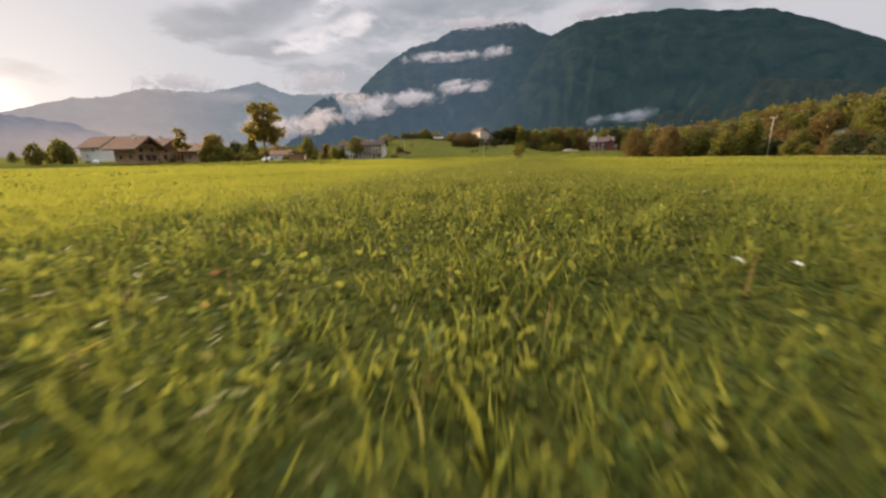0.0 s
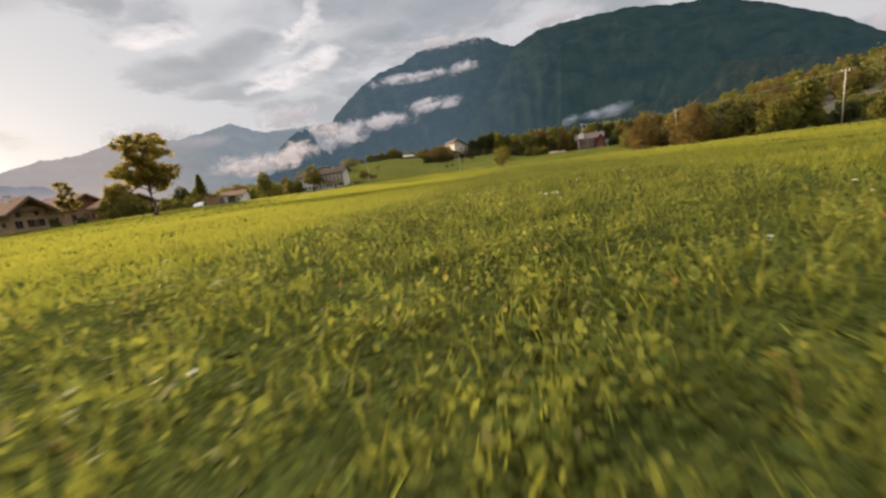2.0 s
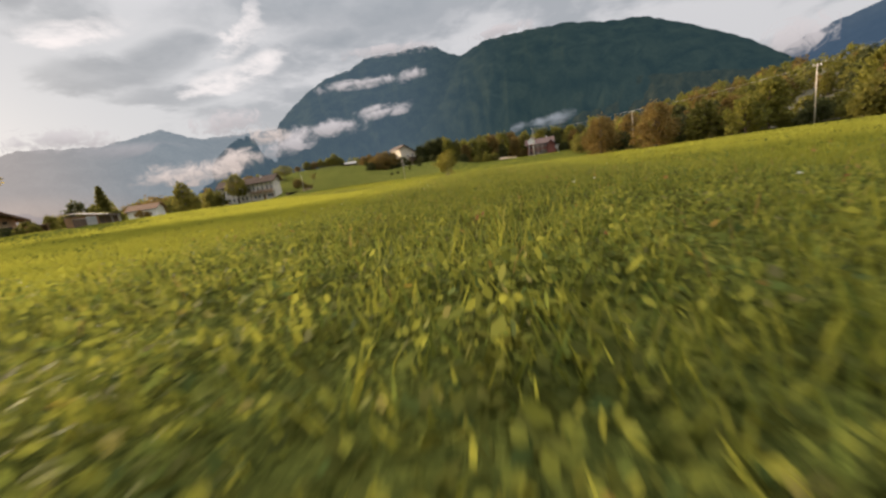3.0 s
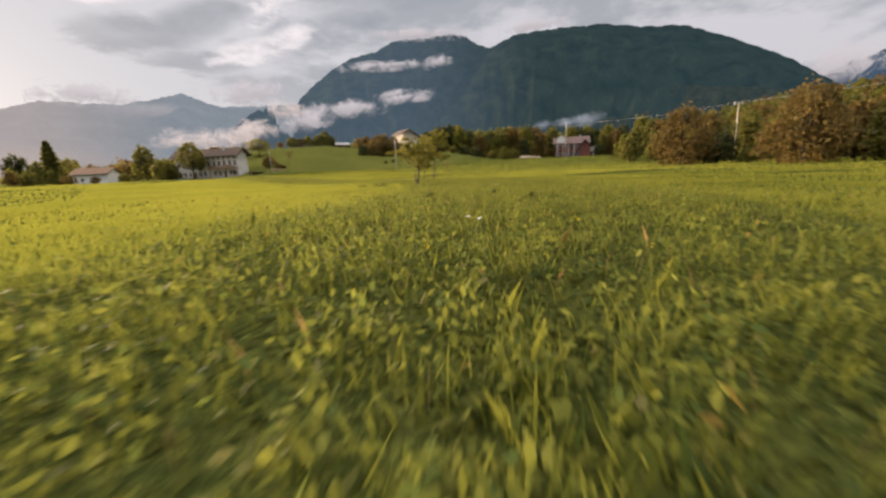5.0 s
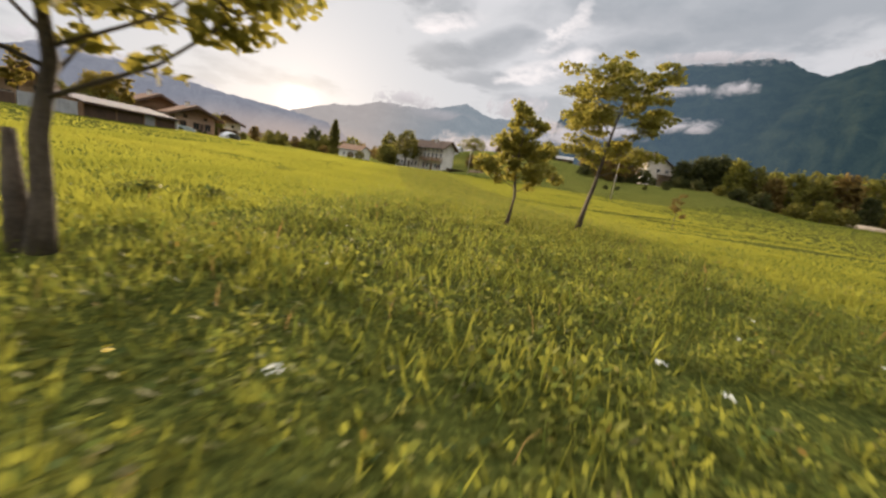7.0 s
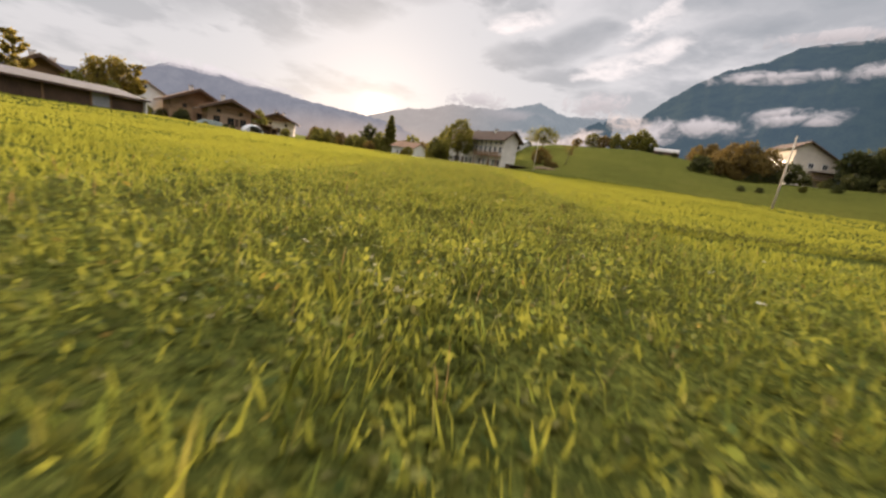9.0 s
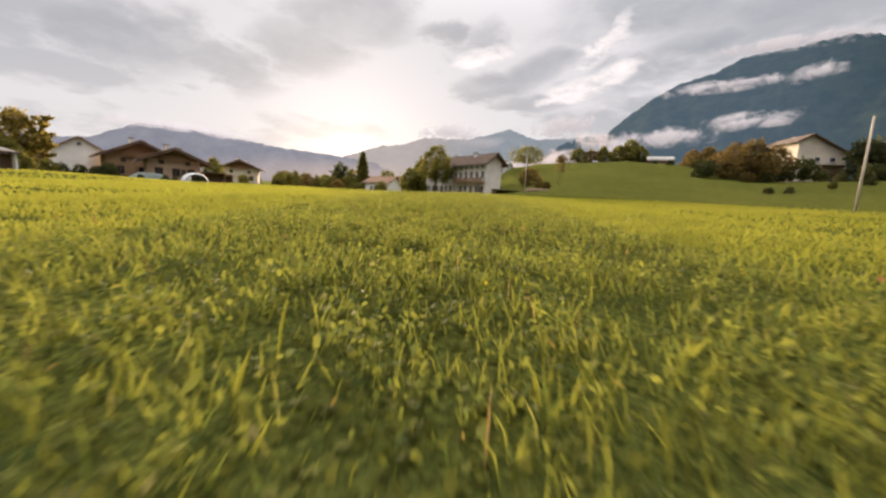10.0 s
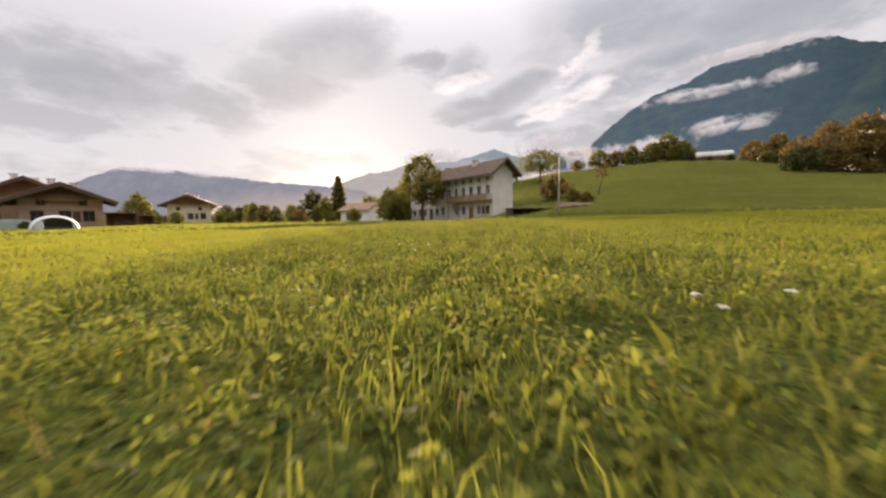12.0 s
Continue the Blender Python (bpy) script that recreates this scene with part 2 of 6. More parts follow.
def far_slope(name, low, high, haze_glow, thick, scale=0.012, turn=None):
    """A distant forested mountainside; lit evening haze before it is painted in as emission."""
    m, k = material(name)
    pos = k.add("ShaderNodeNewGeometry").outputs["Position"]
    place = k.add("ShaderNodeSeparateXYZ")
    k.link(pos, place.inputs[0])
    round_it = k.math("MULTIPLY", k.math("ARCTAN2", place.outputs[0], k.math("SUBTRACT", place.outputs[1], 100.0)), 2600.0)

    def face_on(rise):
        c = k.add("ShaderNodeCombineXYZ")
        k.link(round_it, c.inputs[0])
        k.put(c.inputs[1], k.math("MULTIPLY", place.outputs[2], rise))
        return c.outputs[0]

    # broad stands of trees, spurs and gullies running downhill, single crowns
    a, b = k.noise(face_on(0.9), scale * 0.9, 6.0, 0.62, 0.6), k.noise(face_on(1.5), scale * 7, 6.0, 0.75)
    gully = k.noise(face_on(0.32), scale * 0.75, 5.0, 0.62, 1.1)
    f = k.span(k.math("ADD", k.math("MULTIPLY", gully, 0.10), k.math("ADD", k.math("MULTIPLY", a, 0.54), k.math("MULTIPLY", b, 0.36))), 0.36, 0.66)
    d = k.add("ShaderNodeBsdfDiffuse")
    k.link(k.mix(f, low, high), d.inputs[0])
    bn = k.add("ShaderNodeBump")
    bn.inputs["Strength"].default_value, bn.inputs["Distance"].default_value = 0.6, 34.0
    k.link(k.math("ADD", b, k.math("MULTIPLY", gully, 0.25)), bn.inputs["Height"])
    k.link(bn.outputs[0], d.inputs["Normal"])
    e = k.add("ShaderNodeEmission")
    e.inputs[0].default_value = (*haze_glow, 1)
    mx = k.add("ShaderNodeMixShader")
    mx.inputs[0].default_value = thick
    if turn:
        # the painted haze shifts in colour and share from one bearing to another
        az0, az1, haze_glow2, thick2 = turn
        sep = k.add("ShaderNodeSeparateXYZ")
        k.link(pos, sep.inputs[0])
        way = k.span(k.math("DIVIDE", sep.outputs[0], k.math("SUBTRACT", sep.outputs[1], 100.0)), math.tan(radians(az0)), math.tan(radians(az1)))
        k.link(k.mix(way, haze_glow, haze_glow2), e.inputs[0])
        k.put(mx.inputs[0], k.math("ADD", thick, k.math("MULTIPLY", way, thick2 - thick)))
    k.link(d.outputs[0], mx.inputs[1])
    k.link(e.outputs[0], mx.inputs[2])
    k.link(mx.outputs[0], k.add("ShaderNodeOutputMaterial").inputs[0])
    return m


def mist_material(name, colour, full=0.9, smooth=False):
    """A bank of mist on a mountainside: dense in the middle, torn at the rim."""
    m, k = material(name)
    tc = k.add("ShaderNodeTexCoord")
    gen, pos = tc.outputs["UV"], k.add("ShaderNodeNewGeometry").outputs["Position"]
    n = k.noise(pos, 0.011, 8.0, 0.66, 0.7)
    c = k.vmath("SUBTRACT", gen, (0.5, 0.42, 0.0))
    c = k.vmath("MULTIPLY", c, (2.0, 2.1, 0.0))
    r = k.vmath("LENGTH", c)
    f = k.span(k.math("SUBTRACT", k.math("MULTIPLY", k.math("SUBTRACT", n, 0.27), 3.2), r), -0.42, 0.62)
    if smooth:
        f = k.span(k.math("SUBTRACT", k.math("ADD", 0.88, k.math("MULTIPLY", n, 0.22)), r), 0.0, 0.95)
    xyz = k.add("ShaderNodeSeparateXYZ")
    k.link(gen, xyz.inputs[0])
    # the light on the mist is painted in as emission, duller towards the bottom
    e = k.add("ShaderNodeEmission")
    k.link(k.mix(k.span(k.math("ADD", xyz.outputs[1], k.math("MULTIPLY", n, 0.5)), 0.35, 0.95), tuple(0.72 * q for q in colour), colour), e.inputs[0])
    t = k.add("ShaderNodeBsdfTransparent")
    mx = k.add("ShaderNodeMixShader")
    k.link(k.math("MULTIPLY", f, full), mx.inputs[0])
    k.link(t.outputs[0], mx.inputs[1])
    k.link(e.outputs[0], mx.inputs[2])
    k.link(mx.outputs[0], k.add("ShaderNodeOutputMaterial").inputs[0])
    return m


# thatch, coloured darker than turf for the shade at the foot of the hay
THATCH_SHADED = meadow_material("shaded_thatch", (0.042, 0.056, 0.015), (0.122, 0.130, 0.027), (0.110, 0.098, 0.031))
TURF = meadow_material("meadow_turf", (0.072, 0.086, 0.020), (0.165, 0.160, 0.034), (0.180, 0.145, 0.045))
GRASS = leafy("grass_blades", (0.126, 0.146, 0.022), (0.252, 0.250, 0.040), 0.56, 2.2, single=0.30, stray=((0.04, (0.300, 0.270, 0.070)), (0.12, (0.090, 0.150, 0.034))))
TUFT = leafy("grass_tufts", (0.164, 0.178, 0.025), (0.244, 0.242, 0.034), 0.58, 0.07, 0.8, 0.13)
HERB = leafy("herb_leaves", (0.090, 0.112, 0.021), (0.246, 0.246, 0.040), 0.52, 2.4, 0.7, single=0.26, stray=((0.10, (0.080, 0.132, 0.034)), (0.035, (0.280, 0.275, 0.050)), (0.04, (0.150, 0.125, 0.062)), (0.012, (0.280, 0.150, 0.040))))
# clover whose darker colour paints the shade between the clumps
HERB_SHADED = leafy("shaded_clover_leaves", (0.042, 0.052, 0.011), (0.150, 0.150, 0.027), 0.45, 2.4, 0.7, single=0.3, stray=((0.1, (0.046, 0.080, 0.022)),))
DRY = leafy("dry_stalks", (0.22, 0.14, 0.05), (0.38, 0.24, 0.09), 0.4)
REDLEAF = leafy("reddened_leaves", (0.20, 0.085, 0.03), (0.34, 0.16, 0.07), 0.35)
WHITEPETAL = leafy("white_petals", (0.60, 0.60, 0.52), (0.80, 0.80, 0.74), 0.3)
YELLOWPETAL = leafy("yellow_petals", (0.60, 0.42, 0.02), (0.80, 0.62, 0.05), 0.3)
LEAF_YOUNG = leafy("young_tree_leaves", (0.115, 0.116, 0.020), (0.280, 0.236, 0.044), 0.6, 1.2)
LEAF_GREEN = leafy("green_foliage", (0.062, 0.070, 0.015), (0.215, 0.195, 0.036), 0.58, 0.3)
LEAF_OLIVE = leafy("olive_foliage", (0.060, 0.062, 0.015), (0.198, 0.176, 0.036), 0.53, 0.3)
# olive foliage painted lighter and golden for backlight and haze towards the sun
LEAF_BACKLIT = leafy("backlit_foliage", (0.110, 0.088, 0.020), (0.320, 0.240, 0.048), 0.66, 0.3)
LEAF_RUST = leafy("rusty_foliage", (0.080, 0.056, 0.019), (0.205, 0.138, 0.038), 0.52, 0.3)
LEAF_DARK = leafy("dark_foliage", (0.030, 0.038, 0.015), (0.095, 0.095, 0.030), 0.42, 0.3)
BARK = surface("bark", (0.055, 0.040, 0.028), (0.15, 0.115, 0.08), 3.0, 0.95, 0.9, 8.0)
PLASTER = surface("white_render", (0.66, 0.64, 0.60), (0.80, 0.78, 0.74), 0.6, 0.9, 0.15)
PLASTER_OLD = surface("old_white_render", (0.58, 0.53, 0.46), (0.76, 0.71, 0.64), 0.5, 0.9, 0.2)
RENDER_TAN = surface("tan_render", (0.34, 0.225, 0.150), (0.48, 0.325, 0.225), 0.6, 0.9, 0.15)
RENDER_BROWN = surface("brown_render", (0.25, 0.155, 0.085), (0.38, 0.245, 0.145), 0.6, 0.9, 0.15)
PLASTER_WARM = surface("cream_render", (0.52, 0.45, 0.36), (0.66, 0.58, 0.47), 0.6, 0.9, 0.15)
TILE_RED = surface("clay_roof_tiles", (0.13, 0.060, 0.040), (0.25, 0.125, 0.080), 1.2, 0.85, 0.8, 9.0, step=0.06)
TILE_OLD = surface("old_red_brown_tiles", (0.060, 0.036, 0.022), (0.150, 0.090, 0.055), 1.2, 0.9, 0.8, 9.0, step=0.06)
TILE_DULL = surface("dull_brown_tiles", (0.10, 0.055, 0.042), (0.20, 0.120, 0.095), 1.0, 0.9, 0.8, 9.0, step=0.06)
SLATE = surface("dark_slate", (0.045, 0.048, 0.052), (0.10, 0.10, 0.105), 1.0, 0.85, 0.7, 9.0, step=0.05)
TILE_BROWN = surface("weathered_brown_roof", (0.17, 0.090, 0.048), (0.32, 0.180, 0.095), 1.2, 0.85, 0.8, 9.0, step=0.06)
ROOF_GREY = surface("grey_sheet_roof", (0.26, 0.26, 0.26), (0.42, 0.41, 0.40), 0.8, 0.55, 0.3)
ROOF_RUSTY = surface("weathered_sheet_roof", (0.105, 0.088, 0.078), (0.185, 0.158, 0.140), 0.7, 0.9, 0.3)
WOOD_DARK = boards("dark_stained_boards", (0.050, 0.027, 0.016), (0.130, 0.072, 0.040))
WOOD_BROWN = boards("brown_boards", (0.17, 0.088, 0.042), (0.33, 0.190, 0.095))
WOOD_RED = boards("red_brown_boards", (0.12, 0.035, 0.025), (0.24, 0.080, 0.060))
POLEWOOD = surface("weathered_pole_wood", (0.36, 0.30, 0.22), (0.55, 0.48, 0.38), 2.0, 0.9, 0.6, 12.0)
WIRE = surface("dull_wire", (0.30, 0.29, 0.27), (0.42, 0.40, 0.38), 2.0, 0.6, 0.0)
GLASS = surface("dark_window_glass", (0.015, 0.018, 0.022), (0.035, 0.04, 0.045), 1.0, 0.08, 0.0)
FABRIC = surface("white_tent_sheet", (0.54, 0.53, 0.50), (0.66, 0.65, 0.62), 0.8, 0.6, 0.25, 3.0)
TARP = surface("pale_blue_tarpaulin", (0.085, 0.105, 0.085), (0.14, 0.165, 0.135), 0.8, 0.8, 0.4, 4.0)
STONE = surface("stacked_stone", (0.22, 0.19, 0.16), (0.42, 0.37, 0.31), 2.5, 0.95, 0.9, 6.0, step=0.08)
SOIL = surface("bare_reddish_soil", (0.105, 0.068, 0.036), (0.20, 0.130, 0.065), 0.8, 0.95, 0.8, 8.0, step=0.1)
MOSS = surface("mossy_roof", (0.075, 0.070, 0.022), (0.17, 0.150, 0.045), 1.5, 0.95, 0.7, 8.0)
SAND = surface("pale_sand", (0.38, 0.27, 0.16), (0.52, 0.39, 0.25), 1.0, 0.95, 0.7, 9.0, step=0.08)
DARKIN = surface("dark_interior", (0.05, 0.045, 0.035), (0.09, 0.08, 0.06), 1.0, 0.95, 0.0)
METAL = surface("galvanised_metal", (0.26, 0.26, 0.25), (0.38, 0.38, 0.37), 2.0, 0.7, 0.1, metal=0.2)

# ---- building blocks ----


def mesh_from(name, verts, faces, mat, smooth=False):
    me = bpy.data.meshes.new(name)
    me.from_pydata([tuple(v) for v in verts], [], faces)
    me.materials.append(mat)
    if smooth:
        me.polygons.foreach_set("use_smooth", [True] * len(me.polygons))
    me.update()
    return me


def quads_mesh(name, verts, mat, corners=4):
    """Loose leaves: each run of corners vertices is one face."""
    verts = np.asarray(verts, dtype=np.float32).reshape(-1, 3)
    n = len(verts) // corners
    me = bpy.data.meshes.new(name)
    me.vertices.add(n * corners)
    me.vertices.foreach_set("co", verts[: n * corners].ravel())
    me.loops.add(n * corners)
    me.loops.foreach_set("vertex_index", np.arange(n * corners, dtype=np.int32))
    me.polygons.add(n)
    me.polygons.foreach_set("loop_start", np.arange(0, n * corners, corners, dtype=np.int32))
    me.materials.append(mat)
    me.update(calc_edges=True)
    return me


def thing(name, loc, rz=0.0, label="", category="", group="", kind=""):
    ob = new(name)
    ob.matrix_world = pose(*loc, 0, 0, rz)
    return tagged(ob, label, category, group, kind)


def part(name, data, material_or_none, parent, label=""):
    """Links a bmesh or a mesh as one part under its thing."""
    if isinstance(data, bmesh.types.BMesh):
        me = bpy.data.meshes.new(name)
        data.to_mesh(me)
        data.free()
        me.materials.append(material_or_none)
    else:
        me = data
    ob = new(name, me)
    ob.parent = parent
    return tagged(ob, label)


def boxes(*items, bevel=0.0):
    """Boxes (centre, size), joined into one bmesh."""
    bm = bmesh.new()
    for (cx, cy, cz), (sx, sy, sz) in items:
        bmesh.ops.create_cube(bm, size=1.0, matrix=Matrix.Translation((cx, cy, cz)) @ Matrix.Diagonal((sx, sy, sz, 1)))
    if bevel:
        bmesh.ops.bevel(bm, geom=list(bm.edges), offset=bevel, segments=1, affect="EDGES")
    return bm


def tube(points, radii, sides=7):
    """Vertices and faces of a tapered tube along points."""
    verts, faces = [], []
    for i, (p, r) in enumerate(zip(points, radii)):
        p = Vector(p)
        a = Vector(points[min(i + 1, len(points) - 1)]) - Vector(points[max(i - 1, 0)])
        q = a.to_track_quat("Z", "Y")
        for s in range(sides):
            w = 2 * math.pi * s / sides
            verts.append(p + q @ Vector((r * math.cos(w), r * math.sin(w), 0)))
    for i in range(len(points) - 1):
        for s in range(sides):
            a, b = i * sides + s, i * sides + (s + 1) % sides
            faces.append((a, b, b + sides, a + sides))
    faces.append(tuple(range(sides))[::-1])
    faces.append(tuple(range((len(points) - 1) * sides, len(points) * sides)))
    return verts, faces


def tubes(name, runs, mat, sides=7):
    verts, faces = [], []
    for points, radii in runs:
        v, f = tube(points, radii, sides)
        faces += [tuple(i + len(verts) for i in q) for q in f]
        verts += v
    return mesh_from(name, verts, faces, mat, True)


def leaf_quads(centres, size, rng, flat=0.3, long=1.7):
    """Leaves round the centres: pointed quads turned at random."""
    n = len(centres)
    a = rng.normal(size=(n, 3)) * (1, 1, flat + 0.25)
    a /= np.linalg.norm(a, axis=1, keepdims=True)
    b = np.cross(a, rng.normal(size=(n, 3)))
    b /= np.linalg.norm(b, axis=1, keepdims=True) + 1e-9
    s = (size * rng.uniform(0.6, 1.35, (n, 1)))
    a, b = a * s * long * 0.5, b * s * 0.5
    return np.stack([centres - a, centres - 0.1 * a + b, centres + a, centres - 0.1 * a - b], axis=1)


def sst(a, b, x):
    t = np.clip((x - a) / (b - a), 0.0, 1.0)
    return t * t * (3 - 2 * t)


# ---- ground ----


def ground(x, y):
    """Height of the land: a nearly level meadow, a green bank behind it, a wooded hillside, and the rising valley floor."""
    x, y = np.asarray(x, float), np.asarray(y, float)
    u = -0.3 * x + 0.9 * y
    z = 1.8 * sst(125, 205, u)
    z = z - 0.42 * np.exp(-((x + 11) ** 2 + (y - 136) ** 2) / 260) + 0.36 * np.exp(-((x - 5) ** 2 + (y - 78) ** 2) / 260)
    z = z + 1.1 * np.exp(-((x + 88) ** 2 + (y - 122) ** 2) / 900)
    z = z + 0.6 * np.exp(-((x + 65) ** 2 + (y - 109) ** 2) / 130)
    z = z + 2.0 * sst(168, 240, y) * sst(-12, 30, x)
    ramp = np.clip((y - 203 - 0.05 * (x + 50)) / 57, 0, 1)
    left = -66 - 0.85 * np.clip(y - 212, 0, 45)
    ramp = 0.75 * ramp + 0.25 * ramp * ramp * (3 - 2 * ramp)
    z = z + ramp * sst(left - 12, left + 8, x) * (11.6 + 1.2 * sst(-95, -80, x) * (1 - sst(-60, -40, x)) - 4.6 * sst(-48, -20, x)) * (1 - sst(0, 30, x))
    v = x - 74 - 0.16 * (y - 100)
    z = z + 0.21 * np.minimum(np.where(v > 0, v * v / (v + 20 + 1e-6), 0.0), 150)
    z = z - 0.42 * sst(-42, -70, x) * sst(138, 158, y)
    far = np.hypot(x, y - 100)
    z = z + 0.020 * np.clip(far - 260, 0, 900)
    z = z + 0.05 * np.sin(x * 0.21 + 1.3) * np.sin(y * 0.17) + 0.03 * np.sin(x * 0.6 + y * 0.45)
    return z


def gz(x, y):
    return float(ground(x, y))


def in_meadow(x, y):
    """Where the tall hay meadow stands; the rest is short turf."""
    far_side = 206 + 46 * sst(-4, 26, x)
    shed_side = (x + 79.4) * 28.1 + (y - 136.6) * 16.4
    return (x > -150) & (x < 63 + 0.16 * (y - 100)) & (y > -25) & (y < far_side) & ((np.abs(shed_side + 85) > 90) | (y > 138) | (y < 107)) & (y < 190 + 40 * sst(-62, -54, x)) & (np.hypot(x + 111.1, y - 160.7) > 4)


def axis(dense_lo, dense_hi, step, lo, hi, growth=1.16):
    a = list(np.arange(dense_lo, dense_hi + step / 2, step))
    s = step
    while a[-1] < hi:
        s *= growth
        a.append(a[-1] + s)
    s = step
    while a[0] > lo:
        s *= growth
        a.insert(0, a[0] - s)
    return np.array(a)


def make_ground():
    xs, ys = axis(-130, 100, 2.0, -4600, 4600), axis(-30, 280, 2.0, -4600, 4600)
    X, Y = np.meshgrid(xs, ys)
    Z = ground(X, Y)
    verts = np.stack([X.ravel(), Y.ravel(), Z.ravel()], axis=1)
    nx, ny = len(xs), len(ys)
    i = (np.arange(ny - 1)[:, None] * nx + np.arange(nx - 1)[None, :]).ravel()
    faces = np.stack([i, i + 1, i + 1 + nx, i + nx], axis=1)
    me = bpy.data.meshes.new("ground")
    me.vertices.add(len(verts))
    me.vertices.foreach_set("co", verts.astype(np.float32).ravel())
    me.loops.add(faces.size)
    me.loops.foreach_set("vertex_index", faces.astype(np.int32).ravel())
    me.polygons.add(len(faces))
    me.polygons.foreach_set("loop_start", np.arange(0, faces.size, 4, dtype=np.int32))
    me.polygons.foreach_set("use_smooth", np.ones(len(faces), dtype=bool))
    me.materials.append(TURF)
    me.materials.append(THATCH_SHADED)
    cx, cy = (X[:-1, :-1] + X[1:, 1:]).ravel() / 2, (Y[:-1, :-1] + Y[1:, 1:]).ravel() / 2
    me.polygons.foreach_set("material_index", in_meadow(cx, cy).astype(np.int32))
    me.update(calc_edges=True)
    tagged(new("ground", me), "green hay meadow rising to grassy banks", "meadow", kind="structure")


make_ground()

LITTER = surface("woodland_litter", (0.034, 0.030, 0.012), (0.085, 0.070, 0.026), 0.15, 0.95, 0.9, 12.0, step=0.2)


def forest_floor():
    """Scrub and leaf litter under the wood, a little above the turf."""
    xs, ys = np.arange(70, 330, 5.0), np.arange(-60, 420, 6.0)
    X, Y = np.meshgrid(xs, ys)
    X = X + 0.16 * (Y - 100)
    Z = ground(X, Y) + 0.12 + 0.5 * np.abs(np.sin(X * 0.5 + 1.2 * np.sin(Y * 0.4)) * np.sin(Y * 0.37))
    nx, ny = len(xs), len(ys)
    faces = [(j * nx + i, j * nx + i + 1, (j + 1) * nx + i + 1, (j + 1) * nx + i) for j in range(ny - 1) for i in range(nx - 1)]
    tagged(new("forest_floor", mesh_from("forest_floor", np.stack([X.ravel(), Y.ravel(), Z.ravel()], axis=1), faces, LITTER, True)), "dark scrubby floor of the hillside wood", "forest floor", kind="structure")


forest_floor()

# ---- distant mountains and mist ----


def mountain(name, profile, ridge, foot, mat, label, rough=0.05, cells=260, seed=3):
    """A range round the middle of the meadow: profile gives azimuth and height angle of its crest, both in degrees."""
    az = np.array([p[0] for p in profile])
    el = np.array([p[1] for p in profile])
    A = np.linspace(az[0], az[-1], cells)
    E = np.interp(A, az, el)
    E = E + np.array([0.16 * noise.noise(Vector((a * 0.9, seed, 0.3))) + 0.12 * noise.noise(Vector((a * 2.6, seed, 4.1))) + 0.07 * noise.noise(Vector((a * 7.0, seed, 8.7))) for a in A])
    rows = 46
    verts = []
    for j in range(rows):
        t = j / (rows - 10)
        for i in range(cells):
            a = A[i]
            top = ridge * math.tan(radians(E[i]))
            r = foot + (ridge - foot) * t
            n = noise.fractal(Vector((a * 0.16 + seed, t * 1.6, seed)), 0.9, 2.2, 4)
            g = 1 - 2 * abs(noise.noise(Vector((a * 0.42 + seed * 2 + 0.9 * t, t * 0.9, 1.7)))) + 0.6 * noise.noise(Vector((a * 1.3 + seed - t, t * 1.4, 5.2)))
            if t <= 1:
                h = top * (0.30 * t + 0.70 * t ** 1.35) + top * (n * rough * 1.6 + g * (0.006 + rough * 0.3)) * math.sin(math.pi * t) ** 0.8
                h = min(h, (top * 0.995) * r / ridge) if t < 1 else h
            else:
                h = top * (1 - 0.9 * (t - 1) * 4)
            verts.append((r * math.sin(radians(a)), 100 + r * math.cos(radians(a)), h - 4 * (t == 0)))
    faces = [(j * cells + i, j * cells + i + 1, (j + 1) * cells + i + 1, (j + 1) * cells + i) for j in range(rows - 1) for i in range(cells - 1)]
    return tagged(new(name, mesh_from(name, verts, faces, mat, True)), label, "mountain", kind="structure")


# slope colours carry bluish or sun-warmed haze as emission
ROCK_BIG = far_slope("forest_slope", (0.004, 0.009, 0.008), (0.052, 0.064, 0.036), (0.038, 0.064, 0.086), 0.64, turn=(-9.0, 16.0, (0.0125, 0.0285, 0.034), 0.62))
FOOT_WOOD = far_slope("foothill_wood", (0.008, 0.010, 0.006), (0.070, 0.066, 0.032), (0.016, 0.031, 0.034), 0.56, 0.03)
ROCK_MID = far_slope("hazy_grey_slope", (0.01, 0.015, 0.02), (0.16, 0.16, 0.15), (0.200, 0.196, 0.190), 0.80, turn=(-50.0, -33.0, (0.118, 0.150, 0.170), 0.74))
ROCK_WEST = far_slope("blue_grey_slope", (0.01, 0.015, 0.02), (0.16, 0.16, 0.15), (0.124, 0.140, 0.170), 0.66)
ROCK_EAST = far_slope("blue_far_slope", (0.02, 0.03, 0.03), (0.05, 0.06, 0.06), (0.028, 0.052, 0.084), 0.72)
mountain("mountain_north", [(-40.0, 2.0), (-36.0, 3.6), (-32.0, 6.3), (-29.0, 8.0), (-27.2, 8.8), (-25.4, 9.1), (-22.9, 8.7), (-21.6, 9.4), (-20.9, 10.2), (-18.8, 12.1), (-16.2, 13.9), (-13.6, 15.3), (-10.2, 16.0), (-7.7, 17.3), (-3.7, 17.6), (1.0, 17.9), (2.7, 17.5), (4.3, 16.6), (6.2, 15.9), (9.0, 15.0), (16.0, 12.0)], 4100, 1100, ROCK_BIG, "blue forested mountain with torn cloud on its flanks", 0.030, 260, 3)
